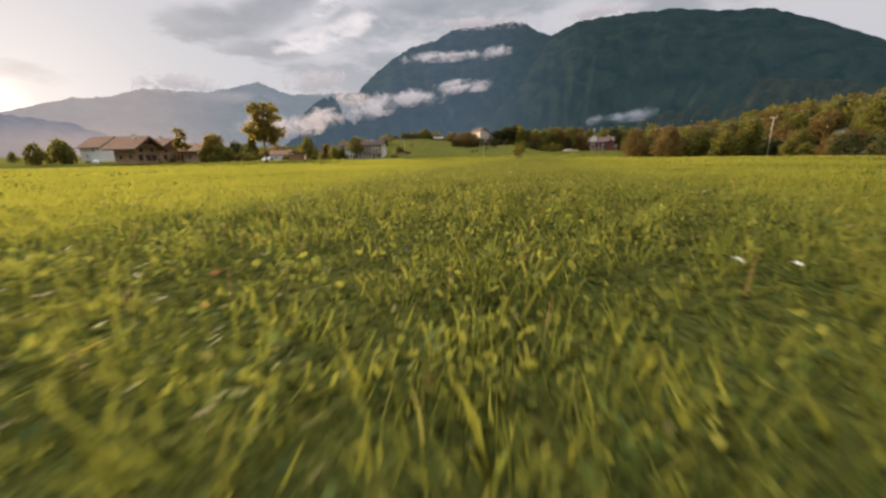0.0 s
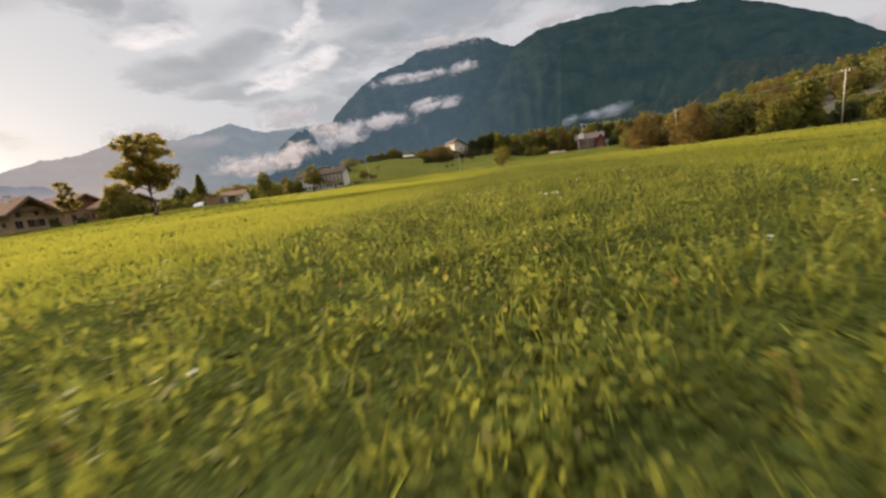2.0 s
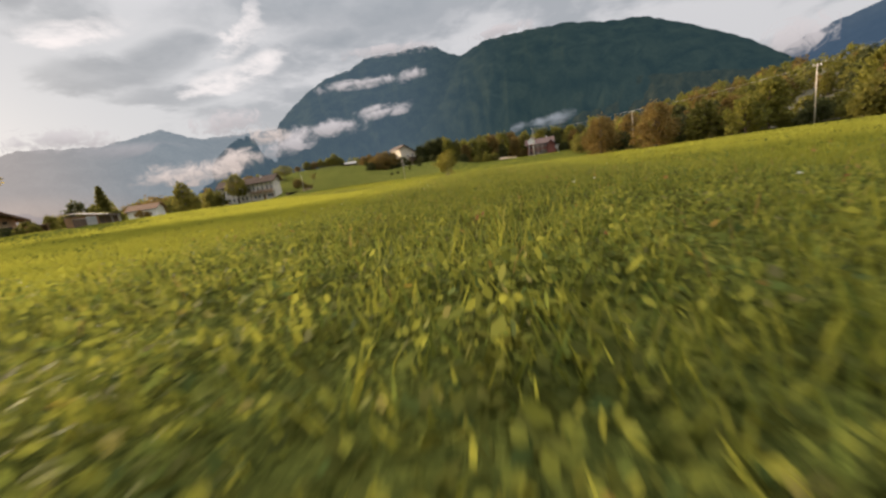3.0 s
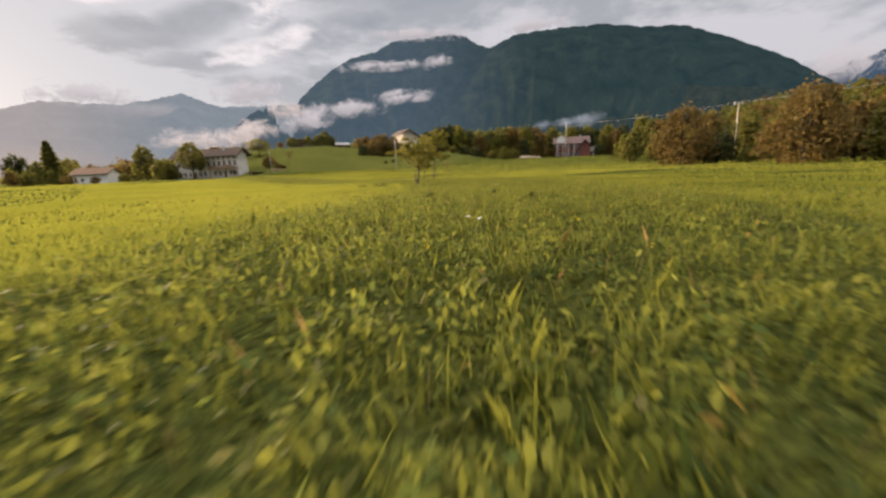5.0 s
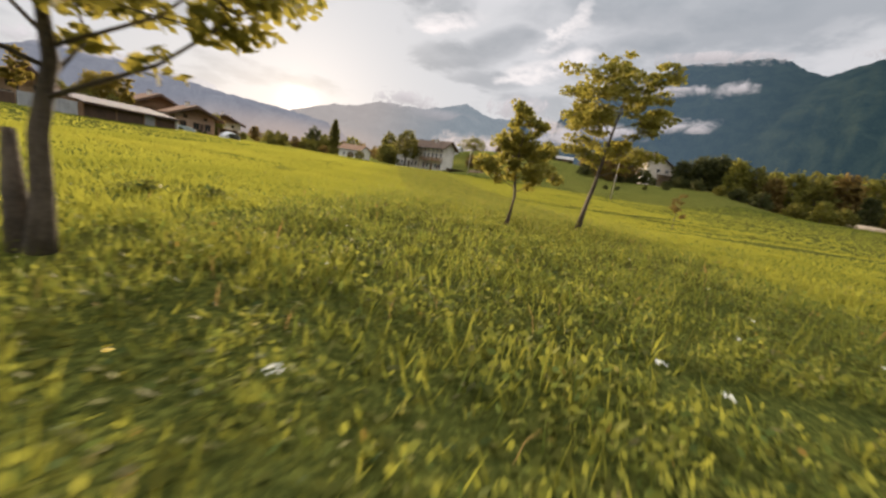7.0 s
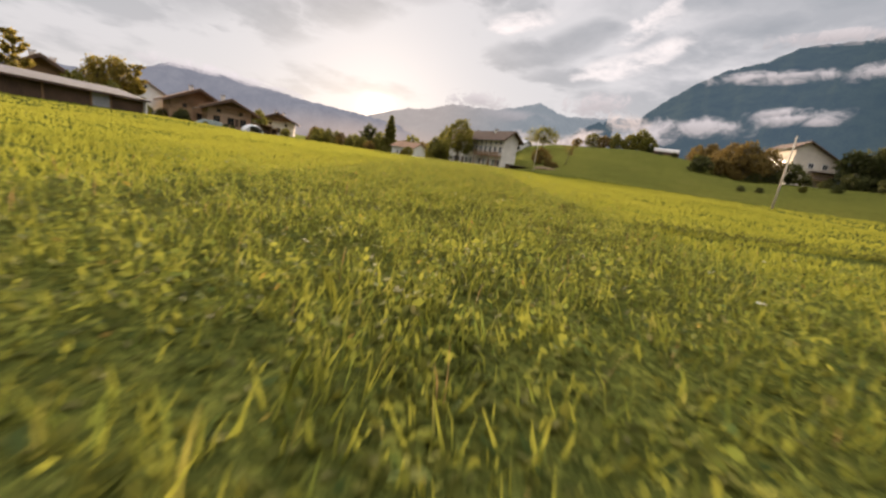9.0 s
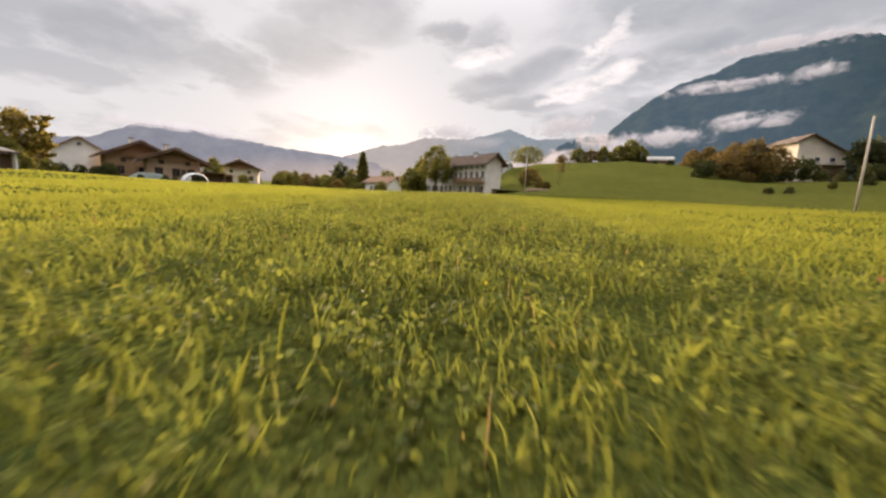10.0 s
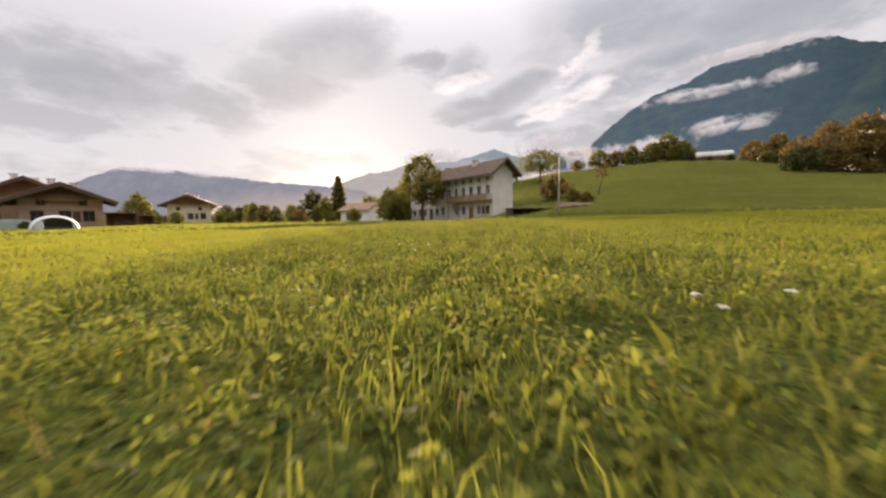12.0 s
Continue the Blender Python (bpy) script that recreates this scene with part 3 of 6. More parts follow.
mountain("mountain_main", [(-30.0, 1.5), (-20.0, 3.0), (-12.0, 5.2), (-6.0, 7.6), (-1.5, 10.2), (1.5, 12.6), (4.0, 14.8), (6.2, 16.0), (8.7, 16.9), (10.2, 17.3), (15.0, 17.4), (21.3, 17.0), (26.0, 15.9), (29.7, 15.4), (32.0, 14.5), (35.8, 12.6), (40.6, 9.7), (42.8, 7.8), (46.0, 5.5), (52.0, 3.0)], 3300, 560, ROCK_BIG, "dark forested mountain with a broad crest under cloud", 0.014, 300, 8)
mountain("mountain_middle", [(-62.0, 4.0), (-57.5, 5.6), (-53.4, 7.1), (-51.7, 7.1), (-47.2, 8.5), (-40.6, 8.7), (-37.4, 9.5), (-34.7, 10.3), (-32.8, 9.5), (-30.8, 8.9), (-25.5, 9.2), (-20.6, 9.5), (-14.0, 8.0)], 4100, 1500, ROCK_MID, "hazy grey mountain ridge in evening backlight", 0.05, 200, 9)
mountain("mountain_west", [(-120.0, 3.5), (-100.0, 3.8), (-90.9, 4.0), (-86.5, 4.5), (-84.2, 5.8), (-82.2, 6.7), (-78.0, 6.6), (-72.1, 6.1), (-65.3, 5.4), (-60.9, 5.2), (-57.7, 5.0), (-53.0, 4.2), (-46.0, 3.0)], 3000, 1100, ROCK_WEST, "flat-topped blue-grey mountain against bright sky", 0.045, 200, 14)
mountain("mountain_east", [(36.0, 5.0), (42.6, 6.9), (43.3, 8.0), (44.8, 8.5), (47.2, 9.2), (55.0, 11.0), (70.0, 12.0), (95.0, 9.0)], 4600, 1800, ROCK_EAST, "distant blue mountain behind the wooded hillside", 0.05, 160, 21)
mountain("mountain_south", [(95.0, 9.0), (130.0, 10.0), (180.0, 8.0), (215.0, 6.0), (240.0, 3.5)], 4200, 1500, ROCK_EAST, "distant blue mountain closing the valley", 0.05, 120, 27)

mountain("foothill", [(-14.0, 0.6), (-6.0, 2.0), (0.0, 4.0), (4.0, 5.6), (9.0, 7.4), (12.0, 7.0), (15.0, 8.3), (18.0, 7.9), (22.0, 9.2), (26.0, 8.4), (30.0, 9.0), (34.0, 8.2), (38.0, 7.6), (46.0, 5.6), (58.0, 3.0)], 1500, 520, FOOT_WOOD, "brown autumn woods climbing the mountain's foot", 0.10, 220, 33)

# mist tones stand in for sunlight and glow on their own
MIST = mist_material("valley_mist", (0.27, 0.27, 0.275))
MIST_WARM = mist_material("warm_glow_mist", (0.335, 0.305, 0.28))
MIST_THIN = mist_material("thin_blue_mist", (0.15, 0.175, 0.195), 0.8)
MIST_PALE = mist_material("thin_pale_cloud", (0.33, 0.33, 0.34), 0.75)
# added see-through sheets whose smooth glow paints haze over ridge and valley
HAZE_GLOW = mist_material("valley_haze_glow", (0.255, 0.215, 0.185), 0.62, True)
HAZE_GLOW_GREY = mist_material("ridge_haze_glow", (0.21, 0.212, 0.222), 0.55, True)


def mist(az, el, wide, tall, mat, tilt=0.0, label="torn white mist hanging on the mountainside", dist=2000):
    """A curved, billowing sheet of mist at an azimuth and height angle, its width and height in degrees."""
    nx, ny = 14, 7
    width, height = dist * radians(wide), dist * radians(tall)
    c = Vector((dist * math.sin(radians(az)), 100 + dist * math.cos(radians(az)), dist * math.tan(radians(el))))
    right = Vector((math.cos(radians(az)), -math.sin(radians(az)), 0))
    out = Vector((math.sin(radians(az)), math.cos(radians(az)), 0))
    verts, uvs = [], []
    for j in range(ny):
        for i in range(nx):
            u, v = i / (nx - 1), j / (ny - 1)
            bulge = (1 - (2 * u - 1) ** 2) * (1 - (2 * v - 1) ** 2)
            p = c + right * width * (u - 0.5) + Vector((0, 0, 1)) * (height * (v - 0.5) + tilt * width * (u - 0.5)) - out * (height * 0.5 * bulge + 40 * noise.noise(c * 0.01 + Vector((u * 3, v * 3, 0))))
            verts.append(p)
            uvs.append((u, v))
    faces = [(j * nx + i, j * nx + i + 1, (j + 1) * nx + i + 1, (j + 1) * nx + i) for j in range(ny - 1) for i in range(nx - 1)]
    me = mesh_from("mist_bank", verts, faces, mat, True)
    layer = me.uv_layers.new(name="UVMap")
    for loop in me.loops:
        layer.data[loop.index].uv = uvs[loop.vertex_index]
    ob = tagged(new("mist_bank", me), label, "mist", "mist banks", "structure")
    ob.visible_shadow = False
    return ob


mist(-33.5, 4.9, 13.0, 3.4, MIST_WARM, 0.07, "white mist bank with painted sunlit glow rising from the valley")
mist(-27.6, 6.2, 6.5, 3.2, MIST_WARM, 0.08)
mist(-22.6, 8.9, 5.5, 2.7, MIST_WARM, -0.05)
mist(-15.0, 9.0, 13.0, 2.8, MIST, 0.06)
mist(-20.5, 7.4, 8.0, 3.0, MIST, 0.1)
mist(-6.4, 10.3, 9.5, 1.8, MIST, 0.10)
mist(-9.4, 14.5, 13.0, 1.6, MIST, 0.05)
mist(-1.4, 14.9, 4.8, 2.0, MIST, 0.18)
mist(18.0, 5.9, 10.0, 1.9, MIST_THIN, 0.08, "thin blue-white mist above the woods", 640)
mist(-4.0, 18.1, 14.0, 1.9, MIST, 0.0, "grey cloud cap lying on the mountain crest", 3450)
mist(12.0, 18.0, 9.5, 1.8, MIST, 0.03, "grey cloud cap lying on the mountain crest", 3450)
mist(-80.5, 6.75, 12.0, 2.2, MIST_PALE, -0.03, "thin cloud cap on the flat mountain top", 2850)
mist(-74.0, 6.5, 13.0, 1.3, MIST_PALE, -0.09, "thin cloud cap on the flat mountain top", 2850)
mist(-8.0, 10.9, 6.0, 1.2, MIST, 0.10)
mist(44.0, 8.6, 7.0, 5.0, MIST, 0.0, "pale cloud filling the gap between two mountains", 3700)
mist(-58.0, 2.2, 46.0, 7.5, HAZE_GLOW, 0.0, "glowing sheet of painted sunlit haze over the valley floor", 1000)
mist(-38.0, 8.2, 14.0, 2.6, HAZE_GLOW_GREY, 0.02, "glowing sheet of painted grey haze round the middle ridge", 3300)
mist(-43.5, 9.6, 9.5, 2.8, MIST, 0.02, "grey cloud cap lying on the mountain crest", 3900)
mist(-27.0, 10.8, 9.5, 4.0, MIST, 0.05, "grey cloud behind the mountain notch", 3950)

# ---- buildings ----


def window(parent, face, L, W, u, z, w, h, shutters=None, frame_mat=PLASTER):
    """A window on one face of a house: a raised frame that holds a dark pane, a sill and, if asked for, shutters."""
    rz, off = {"f": (0, W / 2), "r": (90, L / 2), "b": (180, W / 2), "l": (270, L / 2)}[face]
    m = pose(0, 0, 0, 0, 0, rz) @ Matrix.Translation((u, -off, z))
    b = 0.09
    bm = boxes(((0, -0.03, h / 2 + b / 2), (w + 2 * b, 0.10, b)), ((0, -0.03, -h / 2 - b / 2), (w + 2 * b, 0.10, b)), ((-w / 2 - b / 2, -0.03, 0), (b, 0.10, h)), ((w / 2 + b / 2, -0.03, 0), (b, 0.10, h)), ((0, -0.025, 0), (0.05, 0.06, h)))
    win = part("window", bm, frame_mat, parent)
    win.matrix_basis = m
    part("pane", boxes(((0, -0.006, 0), (w, 0.012, h))), GLASS, win)
    part("sill", boxes(((0, -0.09, -h / 2 - b - 0.025), (w + 0.34, 0.2, 0.05))), STONE, win)
    if shutters:
        for s in (-1, 1):
            part("shutter", boxes(((s * (w * 0.78 + b), -0.03, 0), (w * 0.46, 0.05, h + 0.1))), shutters, win)
    return win


def house(name, loc, rz, L, W, H, rise, over, wall, roof, label, windows=(), left_rise=0.0, gable=None, shutters=None, doors=(), chimneys=(), apex=0.0, group="valley houses", skirt=0.8, th=0.22, stack=0.55, casing=PLASTER):
    """A house with its ridge along local x; front is -y; apex shifts the ridge sideways, left_rise lifts the eave at -y."""
    ob = thing(name, loc, rz, label, "house", group)
    y0, y1, h0, h1, top = -W / 2, W / 2, H + left_rise, H, H + rise
    ring = [(y0, -skirt), (y1, -skirt), (y1, h1), (apex, top), (y0, h0)]
    verts = [(-L / 2, y, z) for y, z in ring] + [(L / 2, y, z) for y, z in ring]
    faces = [(0, 1, 2, 3, 4)[::-1], (5, 6, 7, 8, 9)] + [(i, (i + 1) % 5, (i + 1) % 5 + 5, i + 5) for i in range(5)]
    part("wall", mesh_from("wall", verts, faces, wall), None, ob)
    if gable:
        for s in (-1, 1):
            x0, x1 = sorted((s * (L / 2 + 0.003), s * (L / 2 + 0.05)))
            ring = [(y0 + 0.05, h0 - 0.05), (y1 - 0.05, h1 - 0.05), (apex, top - 0.1)]
            v = [(x, y, z) for x in (x0, x1) for y, z in ring]
            part("gable_boarding", mesh_from("gable_boarding", v, [(0, 2, 1), (3, 4, 5), (0, 1, 4, 3), (1, 2, 5, 4), (2, 0, 3, 5)], gable), None, ob, "boarded gable")
    for side, ye, he in ((-1, y0, h0), (1, y1, h1)):
        d = Vector((0, ye - apex, he - top)).normalized()
        nrm = Vector((0, -d.z * side, d.y * side))
        if nrm.z < 0:
            nrm = -nrm
        a = Vector((0, apex, top))
        b = Vector((0, ye, he)) + d * over
        x = L / 2 + over
        ring = [a + nrm * 0.02, b + nrm * 0.02, b + nrm * (0.02 + th), a + nrm * (0.02 + th * 1.1)]
        v = [(sx, p.y, p.z) for sx in (-x, x) for p in ring]
        part("roof_slope", mesh_from("roof_slope", v, [(3, 2, 1, 0), (4, 5, 6, 7), (0, 1, 5, 4), (1, 2, 6, 5), (2, 3, 7, 6), (3, 0, 4, 7)], roof), None, ob)
        part("gutter", mesh_from("gutter", *tube([(-x, b.y + 0.06 * side, b.z), (x, b.y + 0.06 * side, b.z)], [0.07, 0.07], 6), METAL), None, ob, "grey metal gutter")
        n = max(3, int(L / 1.6))
        for i in range(n):
            xx = -L / 2 - over * 0.7 + i * (L + 1.4 * over) / (n - 1)
            q = a.lerp(b, 0.97)
            v, f = tube([(xx, a.lerp(b, 0.55).y, a.lerp(b, 0.55).z - 0.05), (xx, q.y, q.z - 0.05)], [0.07, 0.07], 4)
            part("rafter", mesh_from("rafter", v, f, WOOD_DARK), None, ob)
    part("ridge_cap", mesh_from("ridge_cap", *tube([(-L / 2 - over, apex, top + th), (L / 2 + over, apex, top + th)], [0.13, 0.13], 6), roof), None, ob)
    for face, u, z, w, h in windows:
        window(ob, face, L, W, u, z, w, h, shutters, casing)
    for face, u, w, h in doors:
        rzz, off = {"f": (0, W / 2), "r": (90, L / 2), "b": (180, W / 2), "l": (270, L / 2)}[face]
        dd = part("door", boxes(((0, -0.03, h / 2), (w, 0.08, h)), ((0, -0.05, h + 0.06), (w + 0.2, 0.12, 0.12)), bevel=0.01), WOOD_DARK, ob)
        dd.matrix_basis = pose(0, 0, 0, 0, 0, rzz) @ Matrix.Translation((u, -off, 0))
        part("door_handle", boxes(((w * 0.36, -0.1, 1.05), (0.12, 0.05, 0.03))), METAL, dd)
    for cx, cy, h in chimneys:
        zz = top - rise * abs(cy - apex) / (W / 2)
        ch = part("chimney", boxes(((cx, cy, zz + h / 2 - 0.3), (stack, stack, h + 0.6)), bevel=0.02), PLASTER_OLD, ob, "pale rendered chimney")
        part("chimney_cap", boxes(((cx, cy, zz + h + 0.28), (stack * 1.4, stack * 1.4, 0.08)), *(((cx + i * stack * 0.4, cy + j * stack * 0.4, zz + h + 0.12), (0.1, 0.1, 0.25)) for i in (-1, 1) for j in (-1, 1))), STONE, ch)
    return ob


def balcony(parent, face, L, W, u, z, w, deep, mat):
    """A timber balcony: floor, rail, corner posts and single balusters."""
    rz, off = {"f": (0, W / 2), "r": (90, L / 2), "b": (180, W / 2), "l": (270, L / 2)}[face]
    m = pose(0, 0, 0, 0, 0, rz) @ Matrix.Translation((u, -off, z))
    bal = part("balcony", boxes(((0, -deep / 2, 0), (w, deep, 0.14)), ((0, -deep + 0.05, -0.12), (w, 0.12, 0.12))), mat, parent, "timber balcony")
    bal.matrix_basis = m
    part("handrail", boxes(((0, -deep + 0.04, 0.98), (w, 0.09, 0.08)), ((-w / 2 + 0.04, -deep / 2, 0.98), (0.08, deep, 0.08)), ((w / 2 - 0.04, -deep / 2, 0.98), (0.08, deep, 0.08))), mat, bal)
    n = int(w / 0.32)
    slat = mesh_from("baluster", [(x, y, q) for q in (0.07, 0.95) for x, y in ((-0.1, -0.015), (0.1, -0.015), (0.1, 0.015), (-0.1, 0.015))], [(0, 1, 5, 4), (1, 2, 6, 5), (2, 3, 7, 6), (3, 0, 4, 7)], mat)
    for i in range(n):
        b = part("baluster", slat, None, bal)
        b.location = (-w / 2 + (i + 0.5) * w / n, -deep + 0.04, 0)
    return bal


def farm_house():
    L, W, H = 28.6, 4.8, 8.2
    rows = []
    for i in range(12):
        u = 13.0 - i * 2.3
        rows.append(("f", u, 5.1, 1.1, 1.75))
        rows.append(("f", u, 7.0, 0.9, 0.75))
        if i not in (0, 2, 5, 8):
            rows.append(("f", u, 1.6, 1.1, 1.55))
    rows += [("f", 12.4, 1.6, 2.3, 1.5)]
    ob = house("farm_house", (-85.64, 218.27, 1.55), -12.6, L, W, H, 1.9, 1.3, PLASTER_OLD, TILE_OLD, "long white farmhouse with brown roof and timber balcony", rows, gable=None, doors=[("f", 8.4, 1.2, 2.2), ("f", -5.4, 1.2, 2.2)], chimneys=[(-3.5, 0.8, 1.2), (7.5, -0.6, 1.1)], th=0.34, stack=0.8)
    balcony(ob, "f", L, W, 8.1, 3.35, 12.0, 1.3, WOOD_BROWN)
    for u in (2.6, 6.2, 10.0, 13.6):
        part("balcony_post", boxes(((u, -W / 2 - 1.2, 1.65), (0.18, 0.18, 3.3)), bevel=0.01), WOOD_BROWN, ob)
    return ob


farm_house()


def hill_house():
    """The white chalet on the bank: broad gable towards the meadow, roof longer on one side, a roofed terrace below."""
    L, W = 11.6, 11.2
    ob = house("hill_house", (-17.4, 281.3, 10.7), 124, L, W, 9.3, 1.35, 1.1, PLASTER_WARM, TILE_OLD, "white chalet with broad gable and red tiled roof on a bank", [("l", 2.4, 4.6, 1.2, 1.2), ("l", -1.0, 4.6, 1.2, 1.2), ("b", -4.0, 2.2, 1.1, 1.3), ("b", -0.5, 2.2, 1.1, 1.3), ("b", 3.5, 2.2, 1.1, 1.3), ("b", 2.0, 5.0, 1.1, 1.2), ("b", -2.0, 5.0, 1.1, 1.2)], left_rise=-3.3, apex=3.1, chimneys=[(2.5, 1.5, 0.9)], skirt=5)
    part("terrace", boxes(((-L / 2 - 1.1, -1.8, 0.95), (2.2, 6.0, 0.22)), ((-L / 2 - 2.1, -1.8, 1.9), (0.1, 6.0, 0.1)), ((-L / 2 - 2.1, 1.1, 0.0), (0.18, 0.18, 5.8)), ((-L / 2 - 2.1, -4.7, 0.0), (0.18, 0.18, 5.8))), WOOD_BROWN, ob, "brown timber terrace")
    part("terrace_roof", boxes(((-L / 2 - 1.2, -2.0, 3.0), (2.6, 6.4, 0.16))), WOOD_DARK, ob)
    part("antenna", mesh_from("antenna", *tube([(1.0, 1.5, 9.0), (1.0, 1.5, 11.4)], [0.04, 0.03], 5), METAL), None, ob)
    return ob


hill_house()


def red_house():
    L, W = 12.5, 9.0
    rows = [("f", u, z, 1.0, 1.35) for z in (1.4, 4.1) for u in (-4.6, -2.2, 0.2, 2.6, 4.8)] + [("l", u, z, 1.0, 1.3) for z in (1.4, 4.1) for u in (-2.2, 2.2)]
    ob = house("red_house", (55.6, 240.0, 3.3), -16, L, W, 5.8, 2.3, 1.0, WOOD_RED, TILE_DULL, "red-brown timber house with white windows and twin balconies", rows, shutters=None, doors=[("f", 1.4, 1.1, 2.1)], chimneys=[(-2.5, 1.0, 1.2), (3.6, 0.5, 1.2), (1.0, 1.6, 1.0)])
    balcony(ob, "f", L, W, 0, 2.75, 11.0, 1.2, WOOD_RED)
    dormer = part("dormer", mesh_from("dormer", [(-5.6, -4.4, 5.4), (-2.4, -4.4, 5.4), (-2.4, -4.4, 8.0), (-4.0, -4.4, 9.2), (-5.6, -4.4, 8.0), (-5.6, -0.6, 5.4), (-2.4, -0.6, 5.4), (-2.4, -0.6, 8.0), (-4.0, -0.6, 9.2), (-5.6, -0.6, 8.0)], [(0, 1, 2, 3, 4), (9, 8, 7, 6, 5), (0, 5, 6, 1), (1, 6, 7, 2), (2, 7, 8, 3), (3, 8, 9, 4), (4, 9, 5, 0)], PLASTER), None, ob, "white gabled dormer")
    part("dormer_roof", mesh_from("dormer_roof", [(-6.0, -4.8, 7.85), (-4.0, -4.8, 9.4), (-2.0, -4.8, 7.85), (-6.0, -0.4, 7.85), (-4.0, -0.4, 9.4), (-2.0, -0.4, 7.85), (-6.0, -4.8, 8.0), (-4.0, -4.8, 9.55), (-2.0, -4.8, 8.0), (-6.0, -0.4, 8.0), (-4.0, -0.4, 9.55), (-2.0, -0.4, 8.0)], [(0, 1, 4, 3), (1, 2, 5, 4), (6, 9, 10, 7), (7, 10, 11, 8), (0, 6, 7, 1), (1, 7, 8, 2), (3, 4, 10, 9), (4, 5, 11, 10), (0, 3, 9, 6), (2, 8, 11, 5)], TILE_RED), None, dormer)
    wing = [(3.3, 0.0), (7.3, 0.0), (7.3, 4.3), (5.3, 6.6), (3.3, 4.3)]
    part("wing", mesh_from("wing", [(x, y, z) for y in (-5.6, -1.0) for x, z in wing], [(0, 1, 2, 3, 4), (9, 8, 7, 6, 5)] + [(i, i + 5, (i + 1) % 5 + 5, (i + 1) % 5) for i in range(5)], WOOD_RED), None, ob, "gabled side wing")
    for s in (-1, 1):
        a, b = Vector((5.3, 0, 6.75)), Vector((5.3 + s * 2.7, 0, 3.75))
        ring = [a, b, b + Vector((0, 0, 0.22)), a + Vector((0, 0, 0.22))]
        part("wing_roof", mesh_from("wing_roof", [(q.x, y, q.z) for y in (-6.4, -0.6) for q in ring], [(0, 1, 2, 3), (7, 6, 5, 4), (0, 4, 5, 1), (1, 5, 6, 2), (2, 6, 7, 3), (3, 7, 4, 0)], SLATE), None, ob, "dark slate roof")
    for u in (-5.4, -3.2, -1.0, 1.2):
        part("balcony_column", boxes(((u, -5.65, 2.7), (0.22, 0.16, 5.2)), bevel=0.02), PLASTER_OLD, ob, "pale balcony column")
    part("annex", boxes(((7.3, -1.5, 1.5), (3.2, 5.0, 4.4)), bevel=0.03), PLASTER, ob, "low white annex")
    part("annex_roof", boxes(((7.4, -1.6, 3.8), (3.9, 5.8, 0.2))), ROOF_GREY, ob)
    part("annex_door", boxes(((7.3, -4.03, 0.95), (1.9, 0.06, 2.1))), WOOD_DARK, ob)
    return ob


red_house()


def chalet(loc, W, H, rise, L, label, rz=0.0, wall=PLASTER_WARM, gable=WOOD_BROWN, roof=TILE_BROWN):
    rows = [("r", u, 1.25, 1.7, 2.1) for u in (-W * 0.30, W * 0.02, W * 0.31)] + [("f", -L * 0.2, 1.5, 1.1, 1.2), ("f", L * 0.25, 1.5, 1.1, 1.2)]
    if H > 4:
        rows += [("r", u, 4.0, 1.1, 1.2) for u in (-W * 0.25, W * 0.25)]
    ob = house("chalet", loc, rz, L, W, H, rise, 2.5, wall, roof, label, rows, gable=gable, doors=[("r", W * 0.16, 1.1, 2.1)], chimneys=[(L * 0.2, -1.4, 1.8), (L * 0.05, 1.8, 1.5)], th=0.46, stack=1.1, casing=WOOD_BROWN)
    out = 2.5 / math.hypot(1, 2 * rise / W) - 0.06
    part("bargeboard", mesh_from("bargeboard", [(L / 2 + 2.5 + d, y, z) for d in (0.01, 0.09) for y, z in ((0, H + rise - 0.3), (-W / 2 - out, H - rise * 2 * out / W - 0.3), (-W / 2 - out, H - rise * 2 * out / W + 0.36), (0, H + rise + 0.50), (W / 2 + out, H - rise * 2 * out / W + 0.36), (W / 2 + out, H - rise * 2 * out / W - 0.3))], [(0, 1, 2, 3), (0, 3, 4, 5), (9, 8, 7, 6), (11, 10, 9, 6), (1, 0, 6, 7), (0, 5, 11, 6), (3, 2, 8, 9), (4, 3, 9, 10), (2, 1, 7, 8), (5, 4, 10, 11)], WOOD_DARK), None, ob, "dark timber bargeboard")
    balcony(ob, "r", L, W, 0, H - 0.3, W * 0.55, 1.1, WOOD_BROWN)
    return ob


chalet((-164.5, 157.2, 2.4), 15.6, 5.6, 3.9, 13.6, "brown timber chalet with wide low gable roof and two chimneys", 1, wall=RENDER_BROWN)
chalet((-146.1, 162.8, 2.2), 11.8, 4.7, 2.6, 11.9, "single-storey brown chalet with boarded gable and wide roof", -3.5, RENDER_TAN)
chalet((-205.1, 199.7, 3.2), 14.0, 5.8, 3.0, 12.0, "pale chalet with timber gable among trees", -24)
chalet((-140.5, 123.2, 1.9), 9.4, 5.4, 3.2, 9.0, "dark brown chalet with broad low roof behind garden trees", 2, wall=RENDER_BROWN)
house("gable_house", (-180.8, 145.4, 3.2), -4, 11.7, 13.0, 5.4, 4.2, 1.1, PLASTER, TILE_BROWN, "white house with broad windowless gable behind a dark hedge", [("f", -2, 1.5, 1.1, 1.3), ("f", 2, 3.9, 1.1, 1.3), ("r", 0.0, 7.6, 0.9, 0.9)], chimneys=[(0, 1, 1.0)])
house("village_house", (-155.4, 244.0, 1.6), 15, 13, 10, 4.2, 2.4, 0.9, PLASTER, TILE_BROWN, "small white house with shallow brown roof", [("f", -3, 1.6, 1.1, 1.3), ("f", 2, 1.6, 1.1, 1.3)])
